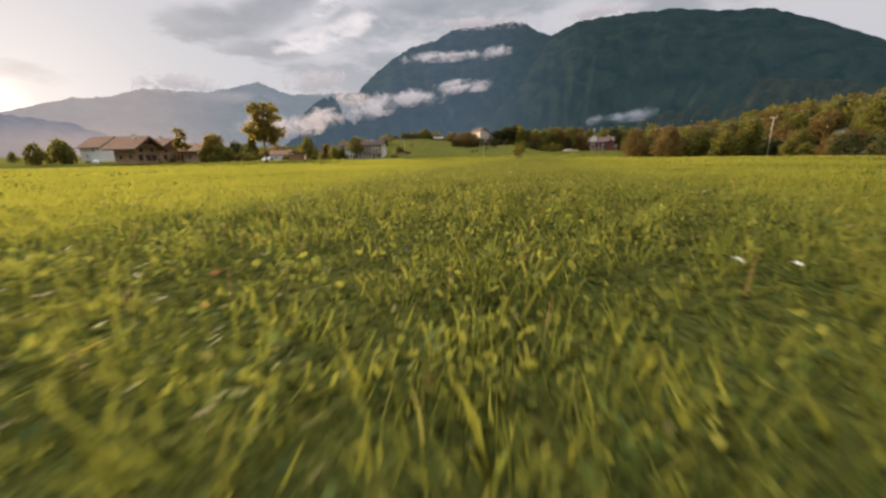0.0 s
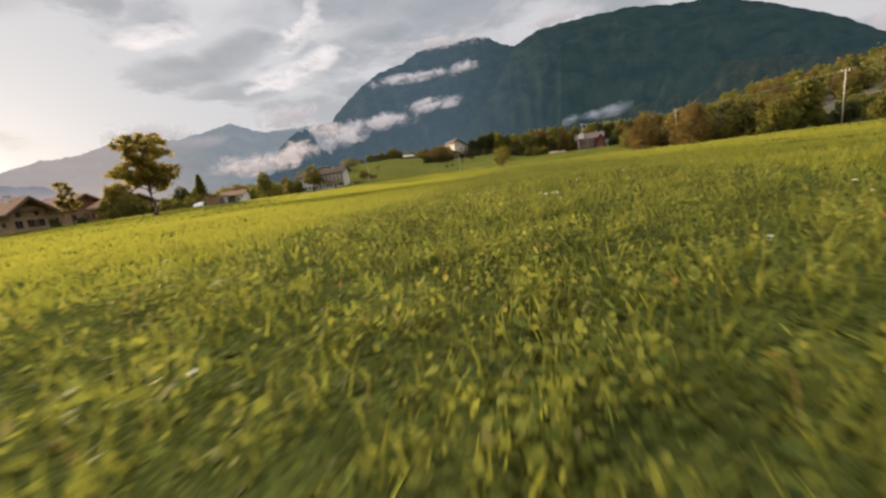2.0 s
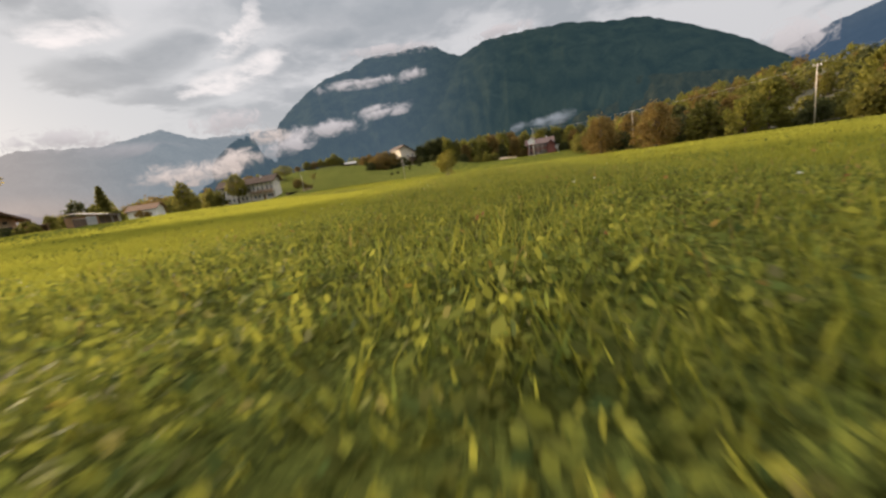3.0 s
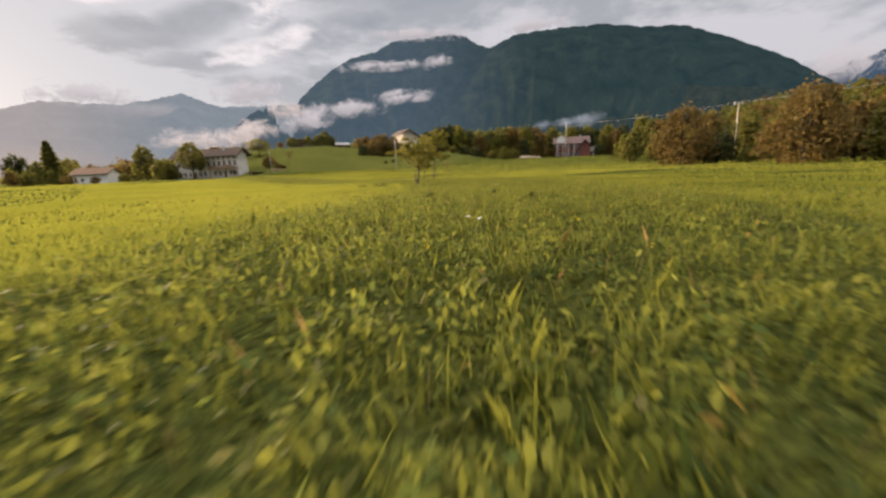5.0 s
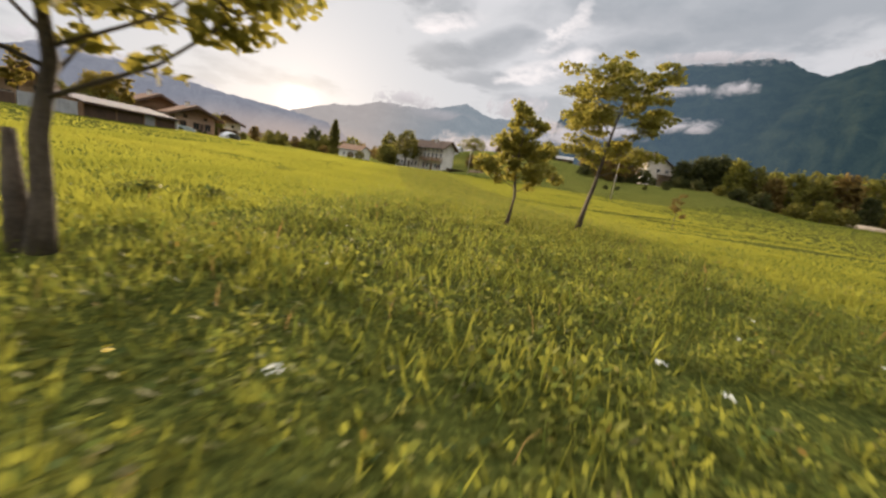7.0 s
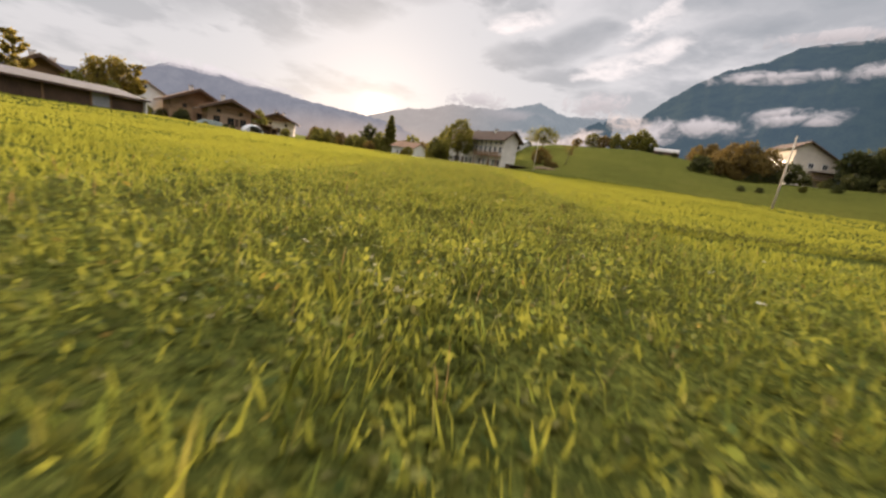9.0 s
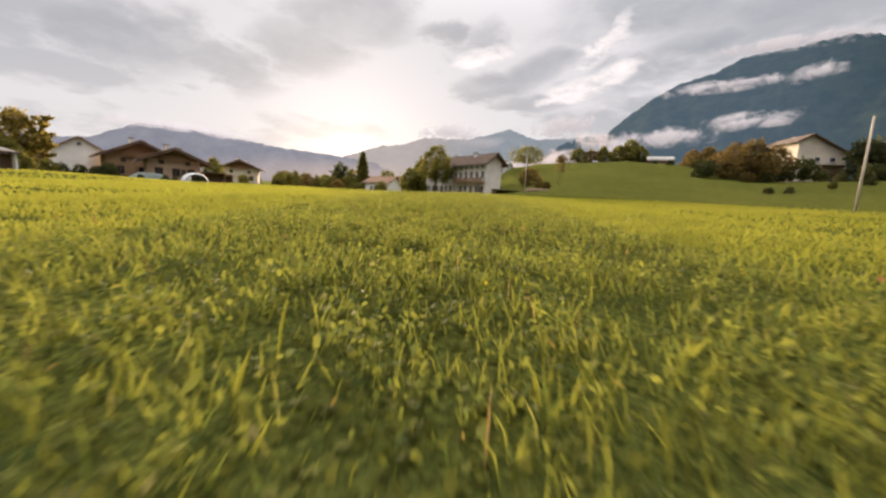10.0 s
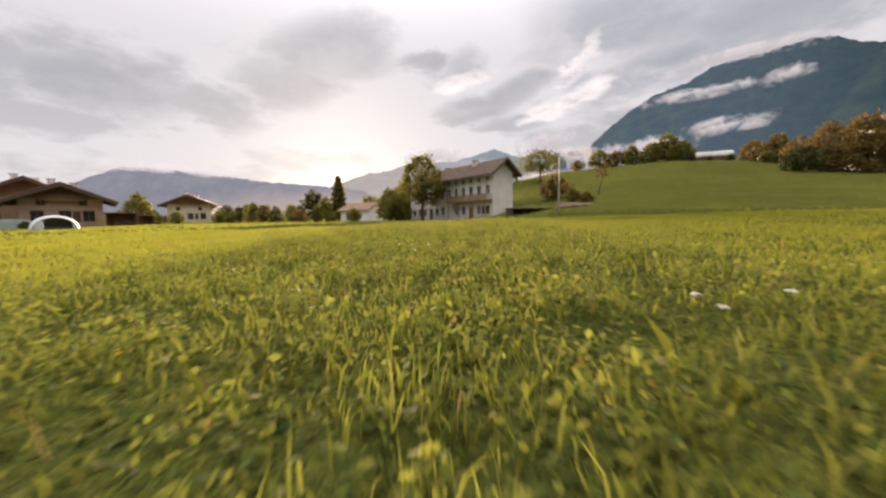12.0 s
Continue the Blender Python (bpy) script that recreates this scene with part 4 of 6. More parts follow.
house("village_house", (-94.0, 248.0, 8.6), 12, 7, 7, 3.4, 1.6, 0.5, PLASTER, ROOF_GREY, "white house half hidden behind the bank", [("f", -2, 1.8, 1.1, 1.3), ("f", 2, 1.8, 1.1, 1.3)], skirt=4)


def cattle_shed():
    """A long low shed along the meadow's edge: boarded bays under a sheet roof, a white end wall."""
    a, b = Vector((-79.4, 136.6)), Vector((-71.2, 122.55))
    L = (b - a).length
    mid = (a + b) / 2
    rz = math.degrees(math.atan2(b.y - a.y, b.x - a.x))
    ob = thing("cattle_shed", (mid.x - 2.15, mid.y - 1.25, 0.92), rz, "long low boarded shed with weathered sheet roof and white end", "shed")
    W = 5.0
    part("back_wall", boxes(((0, -W / 2, 1.0), (L, 0.2, 3.3))), STONE, ob)
    bays = [(0.0, 0.26, WOOD_DARK), (0.26, 0.40, ROOF_GREY), (0.40, 0.70, WOOD_DARK), (0.70, 1.0, WOOD_DARK)]
    for s, e, mt in bays:
        w = (e - s) * L
        part("bay_front", boxes(((-L / 2 + s * L + w / 2, W / 2, 0.75), (w - 0.12, 0.16, 2.3)), bevel=0.01), mt, ob)
        part("post", boxes(((-L / 2 + s * L, W / 2 + 0.08, 0.85), (0.2, 0.2, 2.5))), WOOD_BROWN, ob)
    part("end_wall", boxes(((-L / 2 - 0.1, 0.3, 0.85), (0.2, W + 0.7, 2.5))), PLASTER, ob, "white rendered end wall")
    part("end_wall", boxes(((L / 2 + 0.1, 0.0, 0.95), (0.2, W + 0.2, 2.7))), WOOD_BROWN, ob, "boarded brown end wall")
    part("roof", mesh_from("roof", [(sx, y, z) for sx in (-L / 2 - 0.5, L / 2 + 0.5) for y, z in ((-3.1, 3.2), (3.4, 2.0), (3.4, 2.12), (-3.1, 3.34))], [(3, 2, 1, 0), (4, 5, 6, 7), (0, 1, 5, 4), (1, 2, 6, 5), (2, 3, 7, 6), (3, 0, 4, 7)], ROOF_RUSTY), None, ob, "weathered brown-grey sheet roof")
    part("fascia", boxes(((0, 3.43, 2.07), (L + 1.0, 0.05, 0.24))), WOOD_DARK, ob, "dark fascia board")
    return ob


def sheet_fence():
    """The shed's line goes on as a fence of grey sheets, then as a lower boarded one."""
    a, b = Vector((-70.9, 121.9)), Vector((-63.0, 108.5))
    d = (b - a).normalized()
    rz = math.degrees(math.atan2(d.y, d.x))
    ob = thing("sheet_fence", (a.x, a.y, 0.95), rz, "fence of grey metal sheets beside the long shed", "fence")
    for i in range(6):
        x = 0.62 + i * 1.2
        part("sheet", boxes(((x, 0.0, 0.95), (1.16, 0.05, 1.95 + 0.06 * math.sin(i * 2.3))), bevel=0.01), ROOF_GREY, ob)
        part("fence_post", boxes(((x - 0.6, -0.08, 0.9), (0.1, 0.1, 2.0))), WOOD_DARK, ob)
    ob = thing("board_fence", (a.x + d.x * 7.4, a.y + d.y * 7.4, 0.95), rz, "low fence of dark boards with pale coping", "fence")
    for i in range(13):
        x = 0.3 + i * 0.6
        part("board", boxes(((x, 0.0, 0.75), (0.57, 0.04, 1.5)), bevel=0.01), WOOD_DARK, ob)
    part("coping", boxes(((3.9, 0.0, 1.56), (7.9, 0.16, 0.10)), bevel=0.02), STONE, ob, "pale stone coping")


sheet_fence()
cattle_shed()


def dome_tent():
    """A white garden tunnel: an arched shell with thickness, open at its dark mouth."""
    ob = thing("dome_tent", (-111.1, 160.7, gz(-111.1, 160.7) - 0.1), 90, "white arched garden tent with a dark open mouth", "tent")
    rx, ry, rzz, n, mrow = 2.55, 1.9, 2.1, 28, 9
    verts, faces = [], []
    for shell in (1.0, 0.975):
        for j in range(mrow):
            v = j / (mrow - 1)
            for i in range(n + 1):
                w = math.pi * i / n
                y = -ry + 2 * ry * v
                k = math.sqrt(max(0.0, 1 - (0.55 * (2 * v - 1)) ** 2)) * shell
                verts.append((rx * k * math.cos(w), y, rzz * k * math.sin(w) ** 0.9))
    s = mrow * (n + 1)
    for o in (0, s):
        for j in range(mrow - 1):
            for i in range(n):
                q = (o + j * (n + 1) + i, o + j * (n + 1) + i + 1, o + (j + 1) * (n + 1) + i + 1, o + (j + 1) * (n + 1) + i)
                faces.append(q if o else q[::-1])
    for j in (0, mrow - 1):
        for i in range(n):
            a = j * (n + 1) + i
            faces.append((a, a + 1, s + a + 1, s + a))
    part("shell", mesh_from("shell", verts, faces, FABRIC, True), None, ob)
    for y in (-ry, 0.0, ry):
        k = math.sqrt(1 - (0.55 * y / ry) ** 2) * 1.005
        pts = [(rx * k * math.cos(math.pi * i / 16), y, rzz * k * math.sin(math.pi * i / 16) ** 0.9) for i in range(17)]
        part("hoop", tubes("hoop", [(pts, [0.05] * 17)], METAL, 6), None, ob)
    part("end_panel", mesh_from("end_panel", [(0, ry, 0)] + [(rx * 0.82 * math.cos(math.pi * i / 16), ry + 0.02, rzz * 0.82 * math.sin(math.pi * i / 16)) for i in range(17)], [(0, i + 1, i + 2) for i in range(16)], FABRIC), None, ob)
    for s, m, foot in ((-1, 14, -0.42), (1, 9, 0.70)):
        arc = [(s * rx * 0.83 * math.cos(math.pi * i / 40), rzz * 0.83 * math.sin(math.pi * i / 40)) for i in range(m)] + [(rx * foot, 0.0)]
        k = m + 1
        part("front_panel", mesh_from("front_panel", [(x, -ry + 0.03 * d, z) for d in (0, 1) for x, z in arc], [tuple(range(k)), tuple(range(k, 2 * k))[::-1]] + [(i, (i + 1) % k, (i + 1) % k + k, i + k) for i in range(k)], FABRIC), None, ob)
    # dark block added on the floor behind the open mouth
    part("crop_bed", boxes(((0, 0.3, 0.25), (3.4, 3.6, 0.4)), bevel=0.08), DARKIN, ob, "dark block on the floor inside")
    return ob


dome_tent()

# small things beside the houses
tarp = thing("tarpaulin", (-130.5, 155.6, gz(-130.5, 155.6)), 10, "dull blue-green tarpaulin stretched over a low heap", "tarpaulin")
bm = bmesh.new()
bmesh.ops.create_grid(bm, x_segments=14, y_segments=8, size=1.0, matrix=Matrix.Diagonal((2.2, 4.4, 1, 1)))
for v in bm.verts:
    v.co.z = 1.8 * max(0.0, 1 - (v.co.x / 2.2) ** 2) * max(0.05, 1 - (v.co.y / 4.4) ** 4) + 0.12 * noise.noise(v.co * 1.1)
part("sheet", bm, TARP, tarp)
part("heap", boxes(((0, 0, 0.4), (2.6, 6.0, 0.8)), bevel=0.2), SOIL, tarp)
bag = thing("white_sack", (-172.0, 133.0, gz(-172, 133)), 0, "bulging white sack standing on grass", "sack")
bm = bmesh.new()
bmesh.ops.create_icosphere(bm, subdivisions=3, radius=1.0)
for v in bm.verts:
    v.co = Vector((v.co.x * 1.1, v.co.y * 1.3, max(-0.75, v.co.z) * 1.1 + 0.8)) * (1 + 0.10 * noise.noise(v.co * 2))
part("body", bm, FABRIC, bag)

# long white greenhouse on the crest of the bank
def greenhouse():
    z = gz(-47, 259)
    ob = thing("greenhouse", (-46.8, 259.5, z + 0.5), 22, "long low white plastic greenhouse on the crest of the bank", "greenhouse")
    L, r = 6.8, 0.95
    pts = [(math.cos(math.pi * i / 12) * r, math.sin(math.pi * i / 12) * r * 1.05 + 0.3) for i in range(13)]
    verts = [(x, y, q) for x in (-L / 2, L / 2) for y, q in [(r, -0.6)] + pts + [(-r, -0.6)]]
    n = 15
    faces = [(i, i + 1, n + i + 1, n + i) for i in range(n - 1)] + [tuple(range(n))[::-1], tuple(range(n, 2 * n))]
    part("cover", mesh_from("cover", verts, faces, PLASTER_OLD), None, ob)
    for x in np.linspace(-L / 2, L / 2, 6):
        part("hoop", tubes("hoop", [([(x, y * 1.01, q * 1.01) for y, q in pts], [0.04] * 13)], METAL, 5), None, ob)
    part("base_boards", boxes(((0, 0, -0.35), (L + 0.2, 2 * r + 0.2, 1.1)), bevel=0.02), WOOD_DARK, ob, "dark board base")
    part("door", boxes(((-L / 2 - 0.03, 0, 0.7), (0.05, 0.9, 1.7))), WOOD_BROWN, ob)


greenhouse()
lean = thing("lean_to", (-37.6, 260.5, gz(-37.6, 260.5)), 12, "small pale lean-to roof beside the greenhouse", "shelter")
part("roof", boxes(((0, 0, 1.1), (3.6, 2.0, 0.12))), FABRIC, lean)
for sx in (-1.6, 1.6):
    for sy in (-0.85, 0.85):
        part("post", boxes(((sx, sy, 0.4), (0.1, 0.1, 1.4))), WOOD_BROWN, lean)

# ---- poles and wires ----


def utility_pole(x, y, top, lean_x=0.0, arm=True, label="weathered wooden power pole with crossarm and insulators", r=0.135):
    z = gz(x, y)
    h = top - z
    ob = thing("utility_pole", (x, y, z), 0, label, "power pole", "power poles")
    part("shaft", tubes("shaft", [([(0, 0, -0.4), (lean_x * 0.5, 0, h * 0.5), (lean_x, 0, h)], [r, r * 0.85, r * 0.65])], POLEWOOD, 9), None, ob)
    if arm:
        arm_part = part("crossarm", boxes(((lean_x, 0, h - 0.35), (1.5, 0.11, 0.12)), bevel=0.01), POLEWOOD, ob)
        for s in (-0.65, 0.0, 0.65):
            part("insulator", mesh_from("insulator", *tube([(lean_x + s, 0, h - 0.28), (lean_x + s, 0, h - 0.18), (lean_x + s, 0, h - 0.08), (lean_x + s, 0, h - 0.02)], [0.03, 0.06, 0.06, 0.03], 7), PLASTER, True), None, arm_part)
    else:
        part("cap", boxes(((lean_x, 0, h + 0.02), (0.26, 0.26, 0.05))), METAL, ob)
    return Vector((x + lean_x, y, top - 0.05))


P1 = utility_pole(65.2, 108.7, 9.65, r=0.115)
P2 = utility_pole(52.4, 142.6, 9.7, -0.25, r=0.11)
P3 = utility_pole(44.2, 209.0, 14.6)
P0 = utility_pole(101.0, 74.0, 21.0)
utility_pole(-12.1, 194.6, 10.5, 0.0, False, "pale weathered wooden pole standing at the foot of the bank", 0.125)
utility_pole(-57.0, 206.2, 9.7, 0.0, False, "thin pale pole beside the farmhouse garden", 0.12)


def wire(a, b, sag, off):
    pts = [a.lerp(b, i / 16) + Vector((off, 0, -4 * sag * (i / 16) * (1 - i / 16))) for i in range(17)]
    tagged(new("power_line", tubes("power_line", [(pts, [0.008] * 17)], WIRE, 5)), "thin grey wire sagging between power poles", "power line", "power lines")


for off in (-0.65, 0.65):
    wire(P0, P1, 0.7, off)
    wire(P1, P2, 0.6, off)
    wire(P2, P3, 1.0, off)
wire(P3, Vector((50.5, 236.5, 9.6)), 0.4, 0.0)

# ---- trees ----


def grow(rng, base, top, r0, spread, limbs, first, lean=(0, 0), droop=0.0, twigs=3, rise=1.0):
    """Trunk and limbs as runs of points, and the twig ends that carry leaves."""
    runs, tips = [], []
    base, top = Vector(base), Vector(top)
    n = 7
    trunk = []
    for i in range(n):
        t = i / (n - 1)
        p = base.lerp(top, t) + Vector((rng.normal() * 0.02, rng.normal() * 0.02, 0)) * (top - base).length * t * (1 - t) * 4
        trunk.append(p)
    runs.append((trunk, [r0 * (1.35 if i == 0 else 1 - 0.85 * i / (n - 1)) for i in range(n)]))
    for i in range(limbs):
        t = first + (0.97 - first) * (i + rng.uniform(0, 0.8)) / limbs
        k = min(int(t * (n - 1)), n - 2)
        p = trunk[k].lerp(trunk[k + 1], t * (n - 1) - k)
        a = i * 2.4 + rng.uniform(-0.5, 0.5)
        reach = spread * (1.15 - 0.65 * t) * rng.uniform(0.65, 1.2)
        up = reach * rng.uniform(0.35, 0.95) * (1 - droop) * rise
        q = p + Vector((math.cos(a) * reach * 0.55, math.sin(a) * reach * 0.55, up * 0.35))
        e = p + Vector((math.cos(a + 0.2) * reach, math.sin(a + 0.2) * reach, up))
        rr = r0 * (1 - 0.8 * t) * 0.36
        runs.append(([p, q, e], [rr, rr * 0.7, rr * 0.3]))
        tips += [(q, reach * 0.22), (e, reach * 0.34), (q.lerp(e, 0.5), reach * 0.28)]
        for s in range(twigs):
            f = rng.uniform(0.3, 1.0)
            o = q.lerp(e, f)
            w = o + Vector((rng.normal(), rng.normal(), rng.uniform(-0.2, 0.9))) * reach * 0.30
            runs.append(([o, w], [rr * 0.35, rr * 0.15]))
            tips.append((w, reach * 0.28))
    tips.append((top, spread * 0.3))
    return runs, tips


def tree_meshes(name, seed, height, r0, spread, limbs, first, leaves, size, mat, lean=(0, 0), twigs=3, flat=0.8, extra_runs=()):
    rng = np.random.default_rng(seed)
    runs, tips = grow(rng, (0, 0, -0.15), (lean[0], lean[1], height * 0.93), r0, spread, limbs, first, twigs=twigs)
    runs = list(runs) + list(extra_runs)
    w = np.array([max(0.05, r) ** 2 for _, r in tips])
    pick = rng.choice(len(tips), leaves, p=w / w.sum())
    c = np.array([[p.x, p.y, p.z] for p, _ in tips])[pick]
    rad = np.array([r for _, r in tips])[pick][:, None]
    off = rng.normal(size=(leaves, 3))
    off = off / np.linalg.norm(off, axis=1, keepdims=True) * rng.uniform(0.15, 1.05, (leaves, 1)) ** 0.6 * (1, 1, flat)
    c = c + off * rad
    crown = quads_mesh(name + "_crown", leaf_quads(c, size, rng), mat)
    return tubes(name + "_trunk", runs[:1] + list(extra_runs), BARK, 8), tubes(name + "_limbs", runs[1:len(runs) - len(extra_runs)], BARK, 5), crown


def dome_meshes(name, seed, height, radius, base, lobes, leaves, size, mat, r0=0.16):
    """A full crown of rounded lobes, from a clear stem (base above 0) or from the ground."""
    rng = np.random.default_rng(seed)
    low = base * height
    span = height - low
    cs, rs = [], []
    for i in range(lobes):
        f = (i + 0.5) / lobes
        rl = radius * rng.uniform(0.22, 0.50)
        rl = min(rl, span * 0.42)
        z = low + rl * 0.7 + (span - 1.7 * rl) * f
        wide = max(0.05, radius * math.sqrt(max(0.05, 1 - (1.15 * max(0.0, f - 0.28)) ** 2 * 1.7)) - rl)
        a = i * 2.4 + rng.uniform(-0.5, 0.5)
        d = wide * (rng.uniform(0.45, 1.25) if i < lobes - 1 else 0.3)
        cs.append((d * math.cos(a), d * math.sin(a), z))
        rs.append(rl)
    cs, rs = np.array(cs), np.array(rs)
    out = []
    pick = rng.choice(lobes, leaves * 2, p=rs ** 2 / (rs ** 2).sum())
    v = rng.normal(size=(leaves * 2, 3))
    v /= np.linalg.norm(v, axis=1, keepdims=True)
    lump = 1 + 0.20 * np.sin(v[:, 0] * 6 + pick) * np.sin(v[:, 1] * 5 + 2 * pick) + 0.10 * np.sin(v[:, 2] * 8 + pick)
    p = cs[pick] + v * (rs[pick] * lump * np.where(rng.uniform(0, 1, leaves * 2) < 0.2, rng.uniform(1.0, 1.42, leaves * 2), rng.uniform(0.70, 1.08, leaves * 2)))[:, None] * (1, 1, 0.9)
    inside = (np.linalg.norm(p[:, None, :] - cs[None], axis=2) / rs[None]).min(axis=1)
    p = p[(inside > 0.62) & (p[:, 2] > low - 0.05 * height) & (p[:, 2] > 0.05)][:leaves]
    crown = quads_mesh(name + "_crown", leaf_quads(p, size, rng, 0.45, 1.45), mat)
    top = Vector((0, 0, low + 0.7 * span))
    fork = Vector((0, 0, max(0.12 * height, low * 0.85)))
    trunk = tubes(name + "_trunk", [([(0, 0, -0.3), tuple(fork * 0.5), tuple(fork), tuple(top)], [r0 * 1.3, r0, r0 * 0.85, r0 * 0.25])], BARK, 8)
    limbs = tubes(name + "_limbs", [([tuple(fork.lerp(top, 0.6 * i / lobes)), tuple(fork.lerp(top, 0.6 * i / lobes).lerp(Vector(c), 0.5) + Vector((0, 0, 0.06 * span))), tuple(c)], [r0 * 0.5, r0 * 0.35, r0 * 0.12]) for i, c in enumerate(cs)], BARK, 5)
    return trunk, limbs, crown


def meadow_tree(name, loc, rz, seed, height, r0, spread, limbs, first, leaves, size, mat, lean, twigs, flat, label, extra=(), rise=1.0, leader=0.93, tight=1.0):
    """A single tree whose limbs are parts of their own."""
    rng2 = np.random.default_rng(seed)
    runs, tips = grow(rng2, (0, 0, -0.15), (lean[0], lean[1], height * leader), r0, spread, limbs, first, twigs=twigs, rise=rise)
    ob = thing(name, loc, rz, label, "tree", "meadow trees")
    part("trunk", tubes("trunk", runs[:1], BARK, 9), None, ob)
    for e in extra:
        part("broken_stub", tubes("broken_stub", [e], BARK, 8), None, ob)
    for i in range(limbs):
        part("limb", tubes("limb", runs[1 + i * (1 + twigs):1 + (i + 1) * (1 + twigs)], BARK, 6), None, ob)
    w = np.array([max(0.05, r) ** 2 for _, r in tips])
    pick = rng2.choice(len(tips), leaves, p=w / w.sum())
    c = np.array([[p.x, p.y, p.z] for p, _ in tips])[pick]
    rad = np.array([r for _, r in tips])[pick][:, None]
    off = rng2.normal(size=(leaves, 3))
    off = off / np.linalg.norm(off, axis=1, keepdims=True) * rng2.uniform(0.15, 1.05, (leaves, 1)) ** 0.6 * (1, 1, flat)
    part("crown", quads_mesh("crown", leaf_quads(c + off * rad * tight, size, rng2), mat), None, ob)
    return ob


def plant(name, loc, rz, meshes, label, category="tree", group="", scale=1.0):
    ob = thing(name, loc, rz, label, category, group)
    for n, me in zip(("trunk", "branching", "crown"), meshes):
        part(n, me, None, ob)
    ob.scale = (scale, scale, scale)
    return ob


# the young trees in the meadow
stub = ([(-0.09, -0.03, -0.1), (-0.145, -0.05, 0.45), (-0.17, -0.05, 0.98)], [0.12, 0.075, 0.045])
meadow_tree("young_tree", (2.03, 109.2, gz(2.03, 109.2)), 20, 11, 4.0, 0.090, 1.75, 17, 0.41, 6000, 0.078, LEAF_YOUNG, (0.30, 0.10), 6, 0.45, "young yellow-green meadow tree with a broken stub at its foot", [stub], 1.05, 0.80, 0.72)
meadow_tree("young_tree", (1.9, 118.0, gz(1.9, 118.0)), 70, 23, 3.15, 0.06, 0.90, 14, 0.36, 5200, 0.074, LEAF_YOUNG, (0.05, 0.05), 4, 0.9, "slender young tree with yellow-green leaves in the meadow")
meadow_tree("young_tree", (2.75, 121.8, gz(2.75, 121.8)), 0, 31, 5.7, 0.09, 2.15, 17, 0.38, 10500, 0.084, LEAF_YOUNG, (0.45, 0.2), 6, 0.40, "tall young tree with spreading yellow-green crown in the meadow", (), 0.85, 0.90, 0.8)
meadow_tree("sapling", (4.3, 139.0, gz(4.3, 139)), 0, 41, 2.6, 0.035, 0.55, 9, 0.35, 500, 0.09, LEAF_RUST, (0.1, 0), 3, 0.8, "thin sapling with orange autumn leaves")

# kinds of tree for the woods and gardens
KINDS = {}


def kind_of(key, *a, **k):
    KINDS[key] = dome_meshes(key, *a, **k)


kind_of("green_a", 101, 9.0, 3.4, 0.10, 20, 1250, 0.50, LEAF_GREEN, 0.20)
kind_of("green_b", 102, 8.0, 3.6, 0.06, 19, 1250, 0.50, LEAF_GREEN, 0.20)
kind_of("olive_a", 103, 8.5, 3.3, 0.08, 20, 1250, 0.50, LEAF_OLIVE, 0.20)
kind_of("olive_b", 104, 7.0, 3.4, 0.04, 17, 1250, 0.48, LEAF_OLIVE, 0.20)
kind_of("rust_a", 105, 8.0, 3.3, 0.08, 19, 1250, 0.48, LEAF_RUST, 0.20)
kind_of("dark_a", 106, 7.5, 3.1, 0.04, 19, 1250, 0.46, LEAF_DARK, 0.20)
kind_of("bush_o", 107, 3.4, 2.1, 0.0, 14, 1150, 0.27, LEAF_OLIVE, 0.09)
kind_of("bush_r", 108, 3.4, 2.2, 0.0, 14, 1150, 0.27, LEAF_RUST, 0.09)
kind_of("bush_d", 109, 3.0, 1.9, 0.0, 12, 1150, 0.25, LEAF_DARK, 0.09)
kind_of("thicket", 121, 8.0, 4.2, 0.0, 25, 5200, 0.27, LEAF_RUST, 0.20)
kind_of("russet", 122, 7.0, 3.5, 0.03, 22, 4600, 0.25, LEAF_RUST, 0.20)
kind_of("orchard", 123, 6.0, 4.4, 0.32, 18, 3000, 0.21, LEAF_OLIVE, 0.17)
kind_of("garden", 124, 9.0, 2.6, 0.14, 22, 4400, 0.25, LEAF_BACKLIT, 0.22)
kind_of("tall_o", 131, 13.0, 4.6, 0.04, 26, 1600, 0.67, LEAF_OLIVE, 0.26)
kind_of("tall_g", 132, 14.0, 4.8, 0.05, 28, 1600, 0.70, LEAF_GREEN, 0.26)
kind_of("tall_r", 133, 12.0, 4.4, 0.04, 24, 1600, 0.65, LEAF_RUST, 0.26)
kind_of("tall_d", 134, 13.0, 4.4, 0.03, 26, 1600, 0.65, LEAF_DARK, 0.26)
kind_of("farm_tree", 141, 10.0, 4.1, 0.26, 24, 3300, 0.30, LEAF_OLIVE, 0.24)
KINDS["bare_tree"] = tree_meshes("bare_tree", 142, 5.0, 0.10, 1.7, 12, 0.45, 420, 0.17, LEAF_RUST, (-0.9, 0.0), 3)
KINDS["pine"] = tree_meshes("pine", 125, 13.0, 0.22, 2.3, 24, 0.32, 2300, 0.40, LEAF_BACKLIT, twigs=2)
